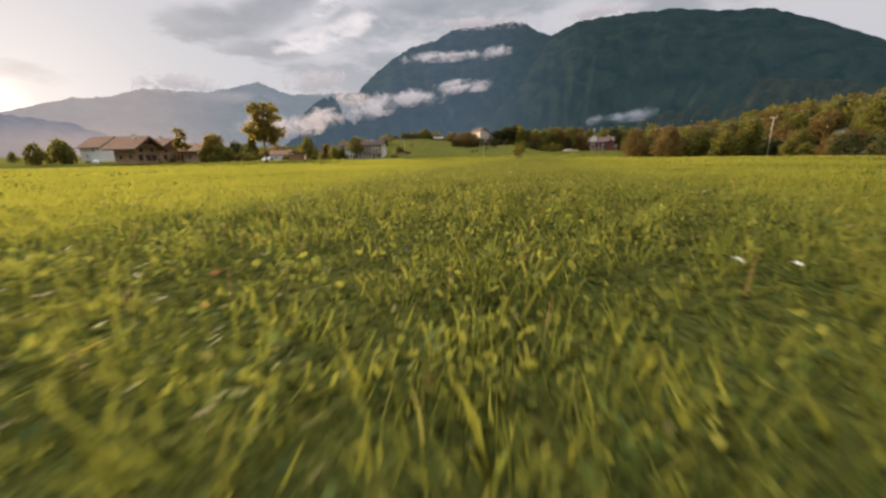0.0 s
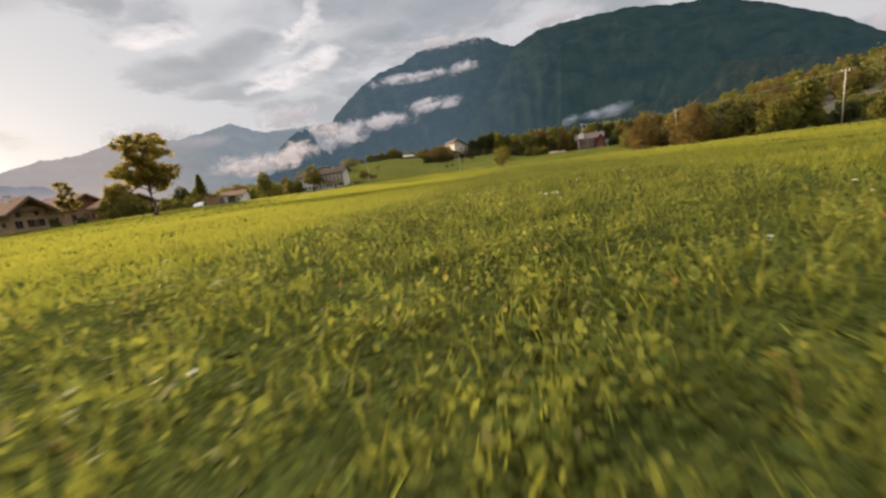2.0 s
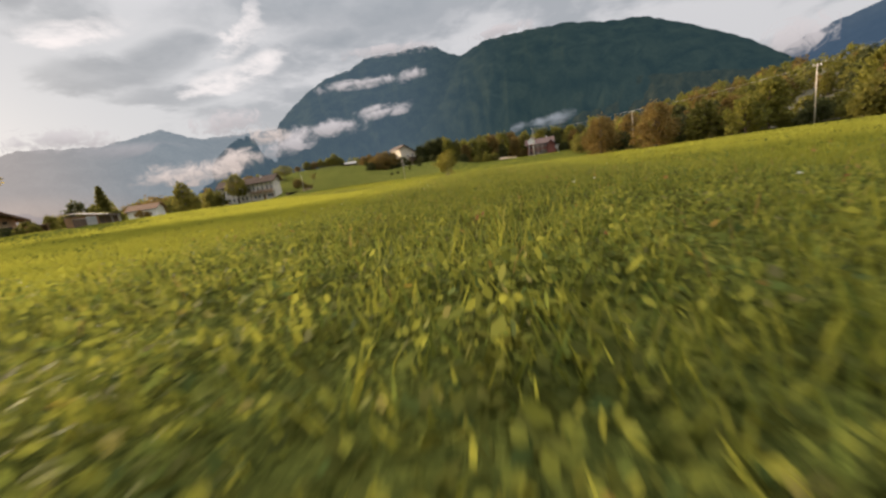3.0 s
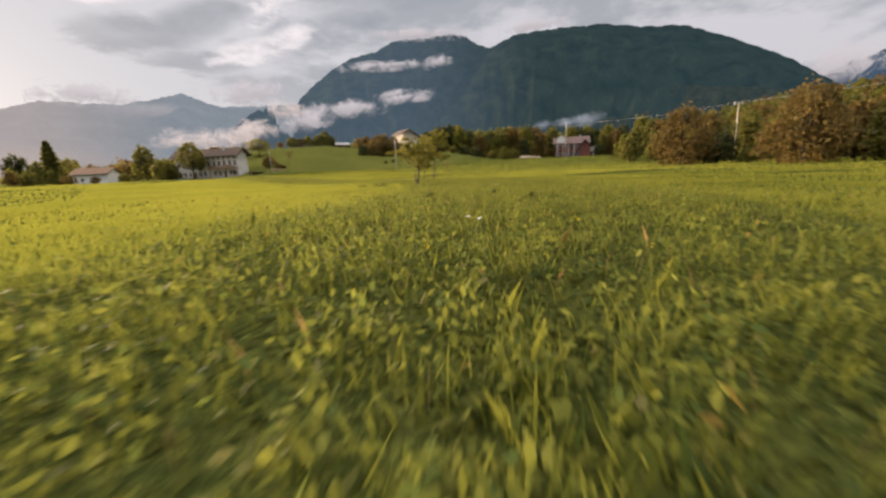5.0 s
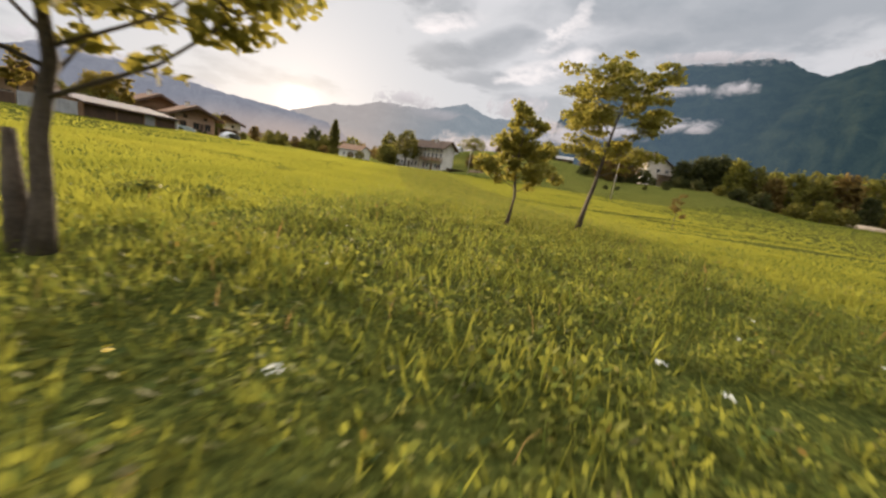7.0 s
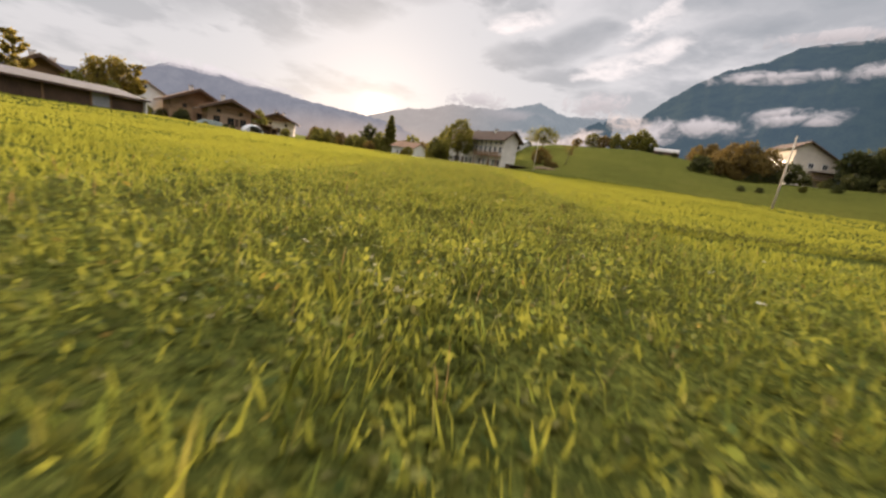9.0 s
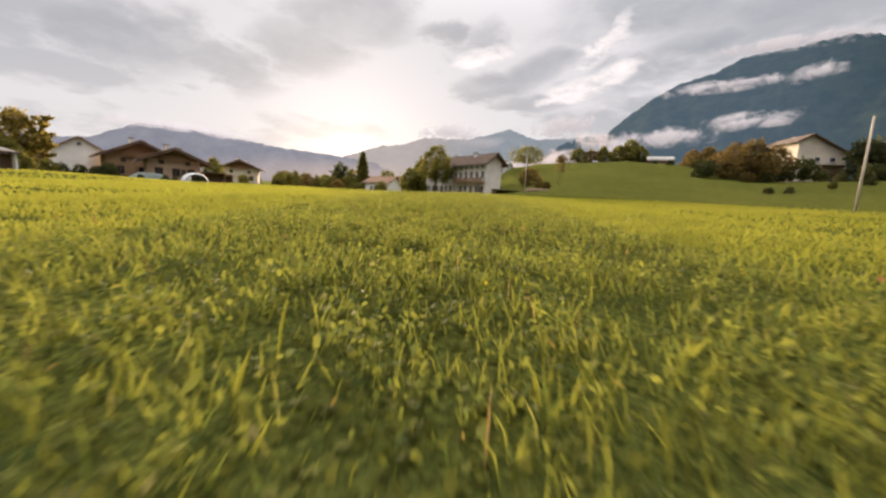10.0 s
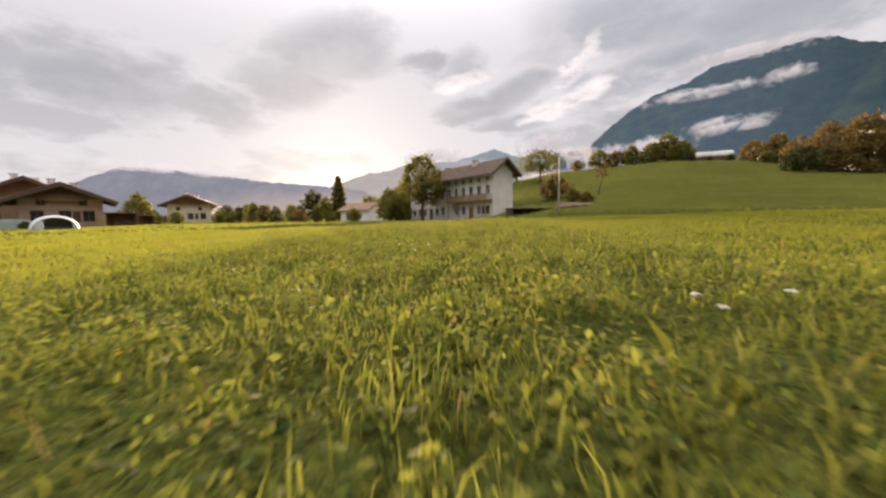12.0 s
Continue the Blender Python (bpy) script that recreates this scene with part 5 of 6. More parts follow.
NAMES = {"thicket": ("bush", "large rust-brown thicket at the meadow's edge"), "russet": ("tree", "bushy russet autumn tree on the bank"), "orchard": ("tree", "small orchard tree with bare trunk and rounded crown"), "garden": ("tree", "tall olive-yellow garden tree beside the farmhouse"), "farm_tree": ("tree", "broad olive-yellow tree before the white farmhouse"), "bare_tree": ("tree", "small leaning tree with a nearly bare crown"), "pine": ("tree", "tall airy olive tree behind the long shed"), "tall_o": ("tree", "tall olive-yellow tree with a full crown"), "tall_g": ("tree", "tall green broadleaf tree in the wood"), "tall_r": ("tree", "tall rust-brown tree in the wood"), "tall_d": ("tree", "tall dark green tree in the wood"), "green_a": ("tree", "broad green tree at the wood's edge"), "green_b": ("tree", "rounded green tree on the wooded slope"), "olive_a": ("tree", "olive-yellow tree turning in autumn"), "olive_b": ("tree", "low olive-yellow tree in autumn leaf"), "rust_a": ("tree", "rust-brown tree in autumn leaf"), "dark_a": ("tree", "dark green dense tree"), "bush_o": ("bush", "olive-green rounded bush in grass"), "bush_r": ("bush", "rust-brown rounded bush in autumn"), "bush_d": ("bush", "dark green rounded bush")}
FIRST = {}


def put_tree(key, x, y, height, rz=None, label="", group="woodland trees", sink=0.0):
    """One tree or bush of a kind, scaled to a height, standing on the ground."""
    name, lab = NAMES[key]
    own = {"thicket": 8.0, "russet": 7.0, "orchard": 6.0, "garden": 9.0, "farm_tree": 10.0, "bare_tree": 5.0, "pine": 13.0, "tall_o": 13.0, "tall_g": 14.0, "tall_r": 12.0, "tall_d": 13.0, "green_a": 9.0, "green_b": 8.0, "olive_a": 8.5, "olive_b": 7.0, "rust_a": 8.0, "dark_a": 7.5, "bush_o": 3.4, "bush_r": 3.4, "bush_d": 3.0}[key]
    s = height / own
    rz = (x * 37 + y * 53) % 360 if rz is None else rz
    m = pose(x, y, gz(x, y) - sink, 0, 0, rz)
    if key not in FIRST:
        FIRST[key] = plant(name, (x, y, gz(x, y) - sink), rz, KINDS[key], label or lab, name, group, s)
        return FIRST[key]
    ob = copy_thing(FIRST[key], m)
    ob.scale = (s, s, s)
    return tagged(ob, label or lab, name, group)


# great solitary tree and the garden trees round the farmhouse
plant("lime_tree", (-69.3, 97.6, gz(-69.3, 97.6)), 0, tree_meshes("lime_tree", 51, 16.4, 0.42, 4.5, 26, 0.28, 6400, 0.40, LEAF_BACKLIT, (0.5, 0.3), 5), "great solitary broad-crowned tree in backlight", "tree")
for key, x, y, h in (("farm_tree", -87.8, 210.9, 13.2), ("olive_b", -97.6, 213.0, 7.0), ("tall_o", -104.0, 231.0, 12.5), ("tall_r", -92.0, 232.0, 12.6), ("olive_b", -102.5, 214.4, 7.6), ("olive_b", -108.0, 224.0, 8.5),
                     ("orchard", -76.4, 237.6, 7.6), ("bush_r", -63.2, 217.7, 4.3), ("bush_r", -58.6, 214.6, 2.0), ("bush_r", -56.2, 213.4, 1.7), ("bare_tree", -56.8, 219.7, 4.9)):
    put_tree(key, x, y, h, group="farm trees")

# crest of the bank
for key, x, y, h in (("bush_r", -77.5, 261.0, 3.2), ("bush_o", -71.5, 260.5, 5.2), ("bush_r", -67.5, 261.5, 4.6), ("olive_b", -64.0, 262.0, 5.4), ("bush_o", -60.0, 264.0, 5.6), ("olive_b", -56.5, 264.5, 7.4), ("bush_o", -53.0, 262.0, 5.0), ("bush_d", -51.0, 258.0, 2.0), ("bush_d", -43.5, 256.8, 1.5), ("bush_d", -47.0, 255.8, 1.1),
                     ("bush_r", -40.5, 268.0, 5.6), ("rust_a", -36.5, 266.0, 7.0), ("bush_o", -38.0, 259.0, 2.6), ("bush_r", -33.0, 262.0, 6.0), ("bush_d", -33.0, 244.0, 4.3), ("bush_r", -29.5, 248.0, 4.6), ("russet", -25.5, 252.0, 9.6), ("russet", -29.5, 256.0, 8.4), ("russet", -22.0, 258.0, 8.6), ("bush_d", -20.0, 256.0, 3.6), ("bush_d", -17.2, 259.5, 5.6), ("bush_d", -22.5, 250.0, 2.6), ("bush_d", -14.0, 262.0, 2.8), ("bush_r", -25.5, 246.5, 2.4),
                     ("bush_d", -20.4, 223.4, 1.3), ("bush_d", -17.8, 226.3, 1.2), ("bush_o", -12.5, 238.0, 1.4), ("bush_d", -7.5, 246.0, 1.8),
                     ("dark_a", -4.5, 276.0, 11.0), ("dark_a", 0.5, 270.0, 12.5), ("dark_a", 5.0, 268.0, 10.5), ("green_b", 2.0, 283.0, 13.0), ("bush_d", -6.0, 266.0, 4.4), ("bush_d", 0.0, 257.0, 3.8), ("bush_o", 6.0, 252.0, 3.4), ("bush_d", -10.5, 266.0, 2.4)):
    put_tree(key, x, y, h, group="bank trees")

# field-edge bushes and the wood on the rising ground
for key, x, y, h in (("thicket", 44.2, 143.7, 9.8), ("bush_o", 51.0, 138.0, 2.4), ("thicket", 47.5, 124.5, 9.4), ("tall_d", 60.5, 126.0, 8.0), ("dark_a", 57.0, 131.5, 6.4), ("olive_b", 55.0, 121.0, 8.0), ("green_b", 57.0, 113.0, 7.0), ("rust_a", 60.0, 120.0, 8.0), ("olive_b", 67.0, 101.0, 6.4), ("dark_a", 63.0, 158.0, 7.0), ("green_b", 66.0, 166.0, 7.4), ("green_b", 58.0, 140.0, 8.0), ("rust_a", 62.0, 133.0, 8.4), ("olive_a", 60.0, 150.0, 8.2), ("olive_b", 57.0, 190.0, 7.0), ("green_a", 60.0, 200.0, 8.0), ("bush_d", 50.0, 143.0, 5.0), ("bush_o", 55.0, 133.0, 4.0), ("bush_d", 61.0, 160.0, 4.2), ("bush_d", 62.0, 172.0, 5.0), ("olive_a", 58.0, 178.0, 7.0), ("bush_o", 30.0, 243.0, 2.4)):
    put_tree(key, x, y, h, group="field edge bushes")
rng = np.random.default_rng(77)
keys = ["green_a", "olive_a", "olive_b", "green_b", "olive_a", "rust_a", "dark_a", "olive_b"]
for i in range(46):
    y = 20 + 250 * rng.uniform(0, 1)
    x = 76 + 0.16 * (y - 100) + rng.uniform(0, 1) ** 1.3 * 80
    put_tree(["tall_o", "tall_g", "tall_o", "tall_d", "tall_r", "tall_g"][rng.integers(6)], x, y, rng.uniform(8.5, 13.0), sink=0.3)
for i in range(40):
    y = 40 + i * 3.6
    x = 74 + 0.16 * (y - 100) + rng.uniform(0, 14)
    put_tree(["bush_o", "bush_r", "bush_o", "bush_d"][rng.integers(4)], x, y, rng.uniform(3.6, 6.0), group="field edge bushes")
for i in range(46):
    y = 5 + i * 4.6
    x = 67 + 0.16 * (y - 100) + rng.normal() * 1.5
    put_tree(["bush_o", "bush_d", "bush_r", "bush_o"][rng.integers(4)], x, y, rng.uniform(2.4, 4.6), group="field edge bushes")
for i in range(24):
    x = rng.uniform(-2, 100)
    y = 284 + rng.uniform(0, 1) * 50 + 0.05 * x
    put_tree(["tall_g", "tall_d", "tall_o", "tall_r"][rng.integers(4)], x, y, rng.uniform(14.0, 19.0), sink=0.3)
# the belt of tall trees along the meadow's far edge, on both sides of the red house
for key, x, y, h in (("tall_d", -7.3, 274.5, 11.5), ("tall_d", -1.6, 271.3, 12.5), ("tall_d", 4.5, 268.0, 13.5), ("tall_g", 9.6, 262.0, 12.5), ("tall_o", 14.6, 264.4, 12.5), ("tall_r", 19.0, 258.0, 10.5), ("tall_g", 24.1, 266.8, 14.5), ("tall_o", 28.7, 258.2, 13.5), ("tall_r", 34.5, 260.8, 15.5), ("tall_d", 38.5, 253.0, 9.5), ("tall_g", 42.0, 268.0, 16.0), ("tall_r", 45.2, 250.8, 11.6), ("tall_o", 52.5, 258.2, 14.5), ("tall_g", 62.9, 264.4, 14.6), ("tall_d", 68.2, 252.6, 11.5), ("tall_o", 69.7, 240.2, 9.5), ("tall_g", 79.3, 260.8, 14.5),
                     ("tall_r", 70.7, 232.9, 10.1), ("tall_d", 78.0, 242.5, 12.6), ("tall_o", 70.8, 218.2, 9.1), ("tall_g", 78.0, 226.3, 14.5), ("tall_o", 75.9, 214.0, 13.0), ("tall_r", 73.3, 204.0, 12.4), ("tall_o", 67.1, 196.5, 8.9), ("tall_d", 64.3, 187.1, 8.6), ("tall_g", 68.0, 178.0, 11.0), ("tall_r", 64.5, 168.0, 11.5), ("tall_o", 65.0, 157.0, 10.5), ("tall_d", 66.5, 146.0, 10.0), ("tall_o", 65.5, 129.6, 10.2), ("tall_g", 66.7, 119.1, 10.6), ("tall_r", 72.0, 103.0, 9.0),
                     ("green_b", 26.2, 229.1, 5.2), ("bush_o", 22.0, 234.0, 4.0), ("bush_d", 16.0, 246.0, 4.8), ("bush_o", 31.0, 236.0, 4.6), ("bush_d", 11.0, 251.0, 4.4), ("bush_r", 47.8, 244.0, 4.2), ("bush_d", 65.5, 233.0, 4.6), ("bush_d", 68.0, 222.0, 4.4), ("bush_o", 64.0, 212.0, 4.2)):
    put_tree(key, x, y, h, sink=0.2)
# village trees and hedges towards the sun
for key, x, y, h in (("olive_b", -150.6, 195.0, 5.4), ("olive_a", -146.7, 197.0, 4.8), ("tall_o", -172.8, 210.4, 7.4), ("rust_a", -147.1, 203.5, 5.6), ("olive_b", -144.1, 205.8, 5.0), ("green_b", -168.4, 221.8, 7.0), ("olive_b", -162.7, 222.6, 6.4), ("olive_a", -154.4, 224.2, 6.0), ("dark_a", -189.0, 242.0, 14.0), ("tall_o", -141.7, 255.4, 17.0), ("tall_r", -131.0, 262.0, 12.0), ("bush_o", -160.0, 233.0, 4.0), ("bush_r", -149.0, 236.0, 3.2)):
    put_tree(key, x, y, h, group="village trees")
for i in range(18):
    a = radians(rng.uniform(-78, -24))
    d = rng.uniform(190, 380)
    x, y = d * math.sin(a), 100 + d * math.cos(a)
    if -225 < x < -140 and 130 < y < 215 or (x > -100 and y < 225):
        continue
    put_tree(["olive_a", "green_b", "olive_b", "rust_a", "green_a"][rng.integers(5)], x, y, 4.5 + 8.0 * rng.uniform(0, 1) ** 1.6, group="village trees")
for key, x, y, h in (("olive_b", -115.8, 128.5, 6.0), ("garden", -116.4, 132.2, 10.6), ("garden", -117.0, 135.4, 11.4), ("pine", -117.2, 138.4, 10.8), ("pine", -118.0, 120.5, 12.6), ("olive_b", -110.0, 134.5, 5.6), ("olive_b", -109.0, 129.0, 6.4), ("bush_o", -106.5, 139.0, 2.4), ("bush_o", -100.0, 136.5, 2.6), ("bush_o", -108.0, 123.0, 3.4), ("bush_d", -120.0, 147.5, 3.2)):
    put_tree(key, x, y, h, group="village trees")
for key, x, y, h in (("bush_d", -160.5, 140.6, 3.4), ("bush_d", -161.5, 144.4, 3.2), ("bush_d", -162.0, 148.0, 3.3), ("bush_d", -148.0, 139.0, 2.2), ("olive_b", -186.0, 132.0, 10.0), ("olive_b", -192.0, 126.0, 9.0), ("olive_a", -196.0, 138.0, 11.0), ("bush_d", -152.0, 150.5, 2.4), ("bush_d", -125.5, 153.2, 1.3), ("bush_d", -124.0, 157.6, 1.4), ("bush_d", -125.0, 159.6, 1.2), ("olive_b", -160.0, 176.8, 8.4), ("bush_o", -168.0, 181.0, 4.6), ("bush_o", -150.0, 183.0, 3.4), ("bush_r", -182.0, 205.0, 2.6), ("olive_b", -186.0, 213.0, 7.5), ("olive_a", -176.0, 216.0, 7.0), ("bush_o", -140.0, 190.0, 3.2), ("olive_b", -150.0, 214.0, 5.0), ("bush_r", -128.0, 205.0, 3.4), ("bush_o", -116.0, 214.0, 3.6)):
    put_tree(key, x, y, h, group="village trees")


def far_woods(name, places, mat, label):
    """Woodland too far off to count: each crown a loose mound of leaf clumps."""
    rng3 = np.random.default_rng(len(places))
    sets = []
    for x, y, h in places:
        m = 260
        v = rng3.normal(size=(m, 3))
        v /= np.linalg.norm(v, axis=1, keepdims=True)
        lobes = 1 + 0.25 * np.sin(v[:, 0] * 5 + x) * np.sin(v[:, 1] * 4 + y) + 0.15 * rng3.normal(size=m)
        c = v * lobes[:, None] * np.array([h * 0.40, h * 0.40, h * 0.50]) * rng3.uniform(0.75, 1.0, (m, 1))
        c += np.array([x, y, gz(x, y) + h * 0.48])
        sets.append(leaf_quads(c, h * 0.105, rng3))
    tagged(new(name, quads_mesh(name, np.concatenate(sets), mat)), label, "woodland", kind="stuff")


spots = {"a": [], "b": [], "c": []}
for i in range(110):
    y = 10 + 320 * rng.uniform(0, 1)
    spots["abc"[i % 3]].append((78 + 0.16 * (y - 100) + 135 * rng.uniform(0.15, 1), y, rng.uniform(6, 10.5)))
for i in range(330):
    a = radians(rng.uniform(-52, 50))
    d = 255 + 420 * rng.uniform(0, 1) ** 1.3
    x, y = d * math.sin(a), 100 + d * math.cos(a)
    if x < 0 and d < 290:
        continue
    spots["aabc"[i % 4]].append((x, y, rng.uniform(9, 15)))
far_woods("woodland", spots["a"], LEAF_GREEN, "green autumn woodland on the valley side")
far_woods("woodland", spots["b"], LEAF_OLIVE, "olive-yellow woodland on the valley side")
far_woods("woodland", spots["c"], LEAF_RUST, "rust-brown woodland on the valley side")


def spruce(x, y, h):
    """A pointed spruce: whorls of drooping boughs set with short needles."""
    rng2 = np.random.default_rng(int(abs(x)))
    ob = thing("spruce_tree", (x, y, gz(x, y)), 0, "tall pointed conifer among the village trees", "tree", "village trees")
    part("trunk", tubes("trunk", [([(0, 0, -0.3), (0, 0, h * 0.5), (0, 0, h)], [0.25, 0.16, 0.03])], BARK, 7), None, ob)
    c = []
    for i in range(2000):
        t = rng2.uniform(0.05, 1) ** 0.8
        r = h * 0.29 * (1 - t) ** 0.6 * math.sqrt(rng2.uniform(0.05, 1.1)) * (0.75 + 0.25 * math.sin(t * 60))
        a = rng2.uniform(0, 2 * math.pi)
        c.append((r * math.cos(a), r * math.sin(a), t * h - 0.25 * r))
    part("crown", quads_mesh("spruce_crown", leaf_quads(np.array(c), 0.055 * h, rng2), LEAF_OLIVE), None, ob)


spruce(-182.5, 250.5, 20.0)
spruce(-20.0, 292.0, 10.0)

# garden bed, wall and mound
def lump(name, loc, size, mat, label, category, rz=0.0, seed=1, rough=0.25):
    ob = thing(name, loc, rz, label, category)
    bm = bmesh.new()
    bmesh.ops.create_icosphere(bm, subdivisions=4, radius=1.0)
    for v in bm.verts:
        n = 1 + rough * noise.fractal(v.co * 1.6 + Vector((seed, 0, 0)), 1.0, 2.0, 4)
        v.co = Vector((v.co.x * size[0] * n, v.co.y * size[1] * n, v.co.z * size[2] * n))
    part("heap", bm, mat, ob)
    return ob


lump("sand_mound", (38.0, 246.5, gz(38, 246.5) - 0.2), (6.5, 3.0, 1.3), SAND, "pale sandy mound at the meadow's far edge", "mound", -10, 4)
lump("soil_bank", (-57.0, 211.6, gz(-57.0, 211.6) - 0.35), (3.2, 1.5, 0.8), SOIL, "bare reddish soil bank below garden bushes", "soil bank", 25, 9)
def garden_shelter():
    """A low dark lean-to cut into the slope, with a turfed roof."""
    ob = thing("garden_shelter", (-62.3, 208.4, 1.75), 56, "low dark garden shelter with mossy flat roof", "shelter")
    part("back_wall", boxes(((0, 1.0, 0.35), (7.0, 0.2, 1.5)), bevel=0.02), WOOD_DARK, ob)
    for x in (-3.3, -1.7, 0.0, 1.7, 3.3):
        part("post", boxes(((x, -0.9, 0.3), (0.16, 0.16, 1.5)), bevel=0.01), WOOD_DARK, ob)
    for x in (-3.42, 3.42):
        part("side_wall", boxes(((x, 0.05, 0.35), (0.14, 1.7, 1.5)), bevel=0.01), WOOD_DARK, ob)
    part("roof", boxes(((0, 0, 1.17), (7.4, 2.5, 0.16)), bevel=0.05), MOSS, ob, "mossy flat roof")


garden_shelter()

# low sheds beside the chalets
def flat_shed(x, y, rz, w, d, h, label):
    ob = thing("garden_shed", (x, y, gz(x, y)), rz, label, "shed", "garden sheds")
    part("back_wall", boxes(((-d / 2, 0, h / 2), (0.15, w, h))), WOOD_BROWN, ob)
    for s in (-1, 1):
        part("side_wall", boxes(((0, s * w / 2, h / 2), (d, 0.15, h))), WOOD_BROWN, ob)
        part("post", boxes(((d / 2, s * (w / 2 - 0.3), h / 2), (0.16, 0.16, h))), WOOD_DARK, ob)
    part("roof", boxes(((0.15, 0, h + 0.08), (d + 0.9, w + 0.8, 0.16)), bevel=0.02), TILE_BROWN, ob)
    part("woodpile", boxes(((-0.2, 0.2, 0.5), (d * 0.5, w * 0.6, 1.0)), bevel=0.06), WOOD_DARK, ob)


flat_shed(-136.3, 170.8, -8, 5.0, 2.6, 2.6, "open brown garden shed with flat roof beside the chalet")
flat_shed(-142.5, 175.0, -8, 4.2, 2.4, 2.2, "small open garden shed stacked with wood")

# ---- meadow plants ----


def path_points():
    p = np.array([(e[0], e[1]) for _, e, _, _ in PATH])
    out = [p[0] - (p[1] - p[0]) * 0.5]
    for a, b in zip(p[:-1], p[1:]):
        n = max(1, int(np.linalg.norm(b - a)))
        out += [a + (b - a) * i / n for i in range(n)]
    d = (p[-1] - p[-2]) / np.linalg.norm(p[-1] - p[-2])
    out += [p[-1] + d * i for i in range(0, 34)]
    return np.array(out)


LINE = path_points()


def scatter(rng, per_metre, inner, outer, fall=1.0):
    """Places beside the line of flight, between two distances from it, thinning outwards where fall is over 1."""
    n = int(per_metre * len(LINE))
    i = rng.integers(0, len(LINE) - 1, n)
    base = LINE[i] + (LINE[i + 1] - LINE[i]) * rng.uniform(0, 1, (n, 1))
    d = LINE[i + 1] - LINE[i]
    d /= np.linalg.norm(d, axis=1, keepdims=True)
    side = np.stack([d[:, 1], -d[:, 0]], axis=1) * rng.choice([-1, 1], (n, 1))
    p = base + side * (inner + (outer - inner) * rng.uniform(0, 1, (n, 1)) ** fall)
    return p[off_track(p)]


def from_line(p):
    """Distance of places from the line of flight."""
    out = np.full(len(p), 1e9)
    for q in LINE[::3]:
        out = np.minimum(out, np.hypot(p[:, 0] - q[0], p[:, 1] - q[1]))
    return out


TRACK = np.array([(-9.85, 141.1), (-8.92, 142.7), (-7.89, 144.4), (-6.7, 145.5), (-5.5, 146.1), (-3.0, 146.6), (2.0, 147.2), (9.0, 147.6), (18.0, 148.4)])


def off_track(p):
    """True where no wheel has pressed the grass down."""
    keep = np.ones(len(p), bool)
    for a, b in zip(TRACK[:-1], TRACK[1:]):
        d = b - a
        t = np.clip(((p - a) @ d) / (d @ d), 0, 1)
        r = np.linalg.norm(p - a - t[:, None] * d, axis=1)
        keep &= r > 0.14
    return keep


def patchy(p, scale, seed):
    """Smooth patches between 0 and 1."""
    x, y = p[:, 0] * scale + seed, p[:, 1] * scale - seed
    v = np.sin(x + 1.7 * np.sin(0.6 * y)) + np.sin(1.3 * y + 1.1 * np.sin(0.8 * x)) + 0.6 * np.sin(2.3 * x - 1.9 * y) + 0.4 * np.sin(3.7 * y + 2.9 * x)
    return np.clip(0.5 + v / 5.0, 0, 1)


def tussock(p):
    """Where the sward stands in tussocks (1) and where it opens to the thatch (near 0.2)."""
    return np.clip((patchy(p, 7.0, 21) * 0.5 + patchy(p, 2.3, 31) * 0.5 - 0.33) / 0.18, 0.22, 1.0)


def blades(rng, p, height, width, bend=0.45):
    """Grass: a bent blade of two faces (a quad and a tip) as one four-cornered and one three-cornered piece."""
    n = len(p)
    z = ground(p[:, 0], p[:, 1])
    a = rng.uniform(0, 2 * math.pi, n)
    h = height * rng.uniform(0.55, 1.3, n)
    w = width * rng.uniform(0.7, 1.3, n)
    lean = h * rng.uniform(0.1, bend, n) * 1.6
    ux, uy = np.cos(a), np.sin(a)
    c = rng.uniform(0, 2 * math.pi, n)
    lx, ly = np.cos(c) * lean, np.sin(c) * lean
    def at(s, f, g):
        return np.stack([p[:, 0] + s * ux * w + lx * f, p[:, 1] + s * uy * w + ly * f, z - 0.02 + h * g], axis=1)
    return np.stack([at(-0.5, 0, 0), at(0.5, 0, 0), at(0.42, 0.35, 0.62), at(0.0, 1.0, 1.0), at(-0.42, 0.35, 0.62)], axis=1)


def herb_leaves(rng, p, low, high, size, tilt=0.5):
    """Broad leaves held at some height: pointed quads, tilted."""
    n = len(p)
    z = ground(p[:, 0], p[:, 1]) + rng.uniform(low, high, n)
    a = rng.uniform(0, 2 * math.pi, n)
    s = size * rng.uniform(0.55, 1.5, n)
    t = rng.normal(0, tilt, n)
    dx, dy, dz = np.cos(a) * np.cos(t), np.sin(a) * np.cos(t), np.sin(t)
    r = rng.normal(0, tilt, n)
    ex, ey, ez = -np.sin(a) * np.cos(r), np.cos(a) * np.cos(r), np.sin(r)
    c = np.stack([p[:, 0], p[:, 1], z], axis=1)
    D = np.stack([dx, dy, dz], axis=1) * s[:, None] * 0.62
    E2 = np.stack([ex, ey, ez], axis=1) * s[:, None] * 0.36
    return np.stack([c - D, c - 0.1 * D + E2, c + D, c - 0.1 * D - E2], axis=1)


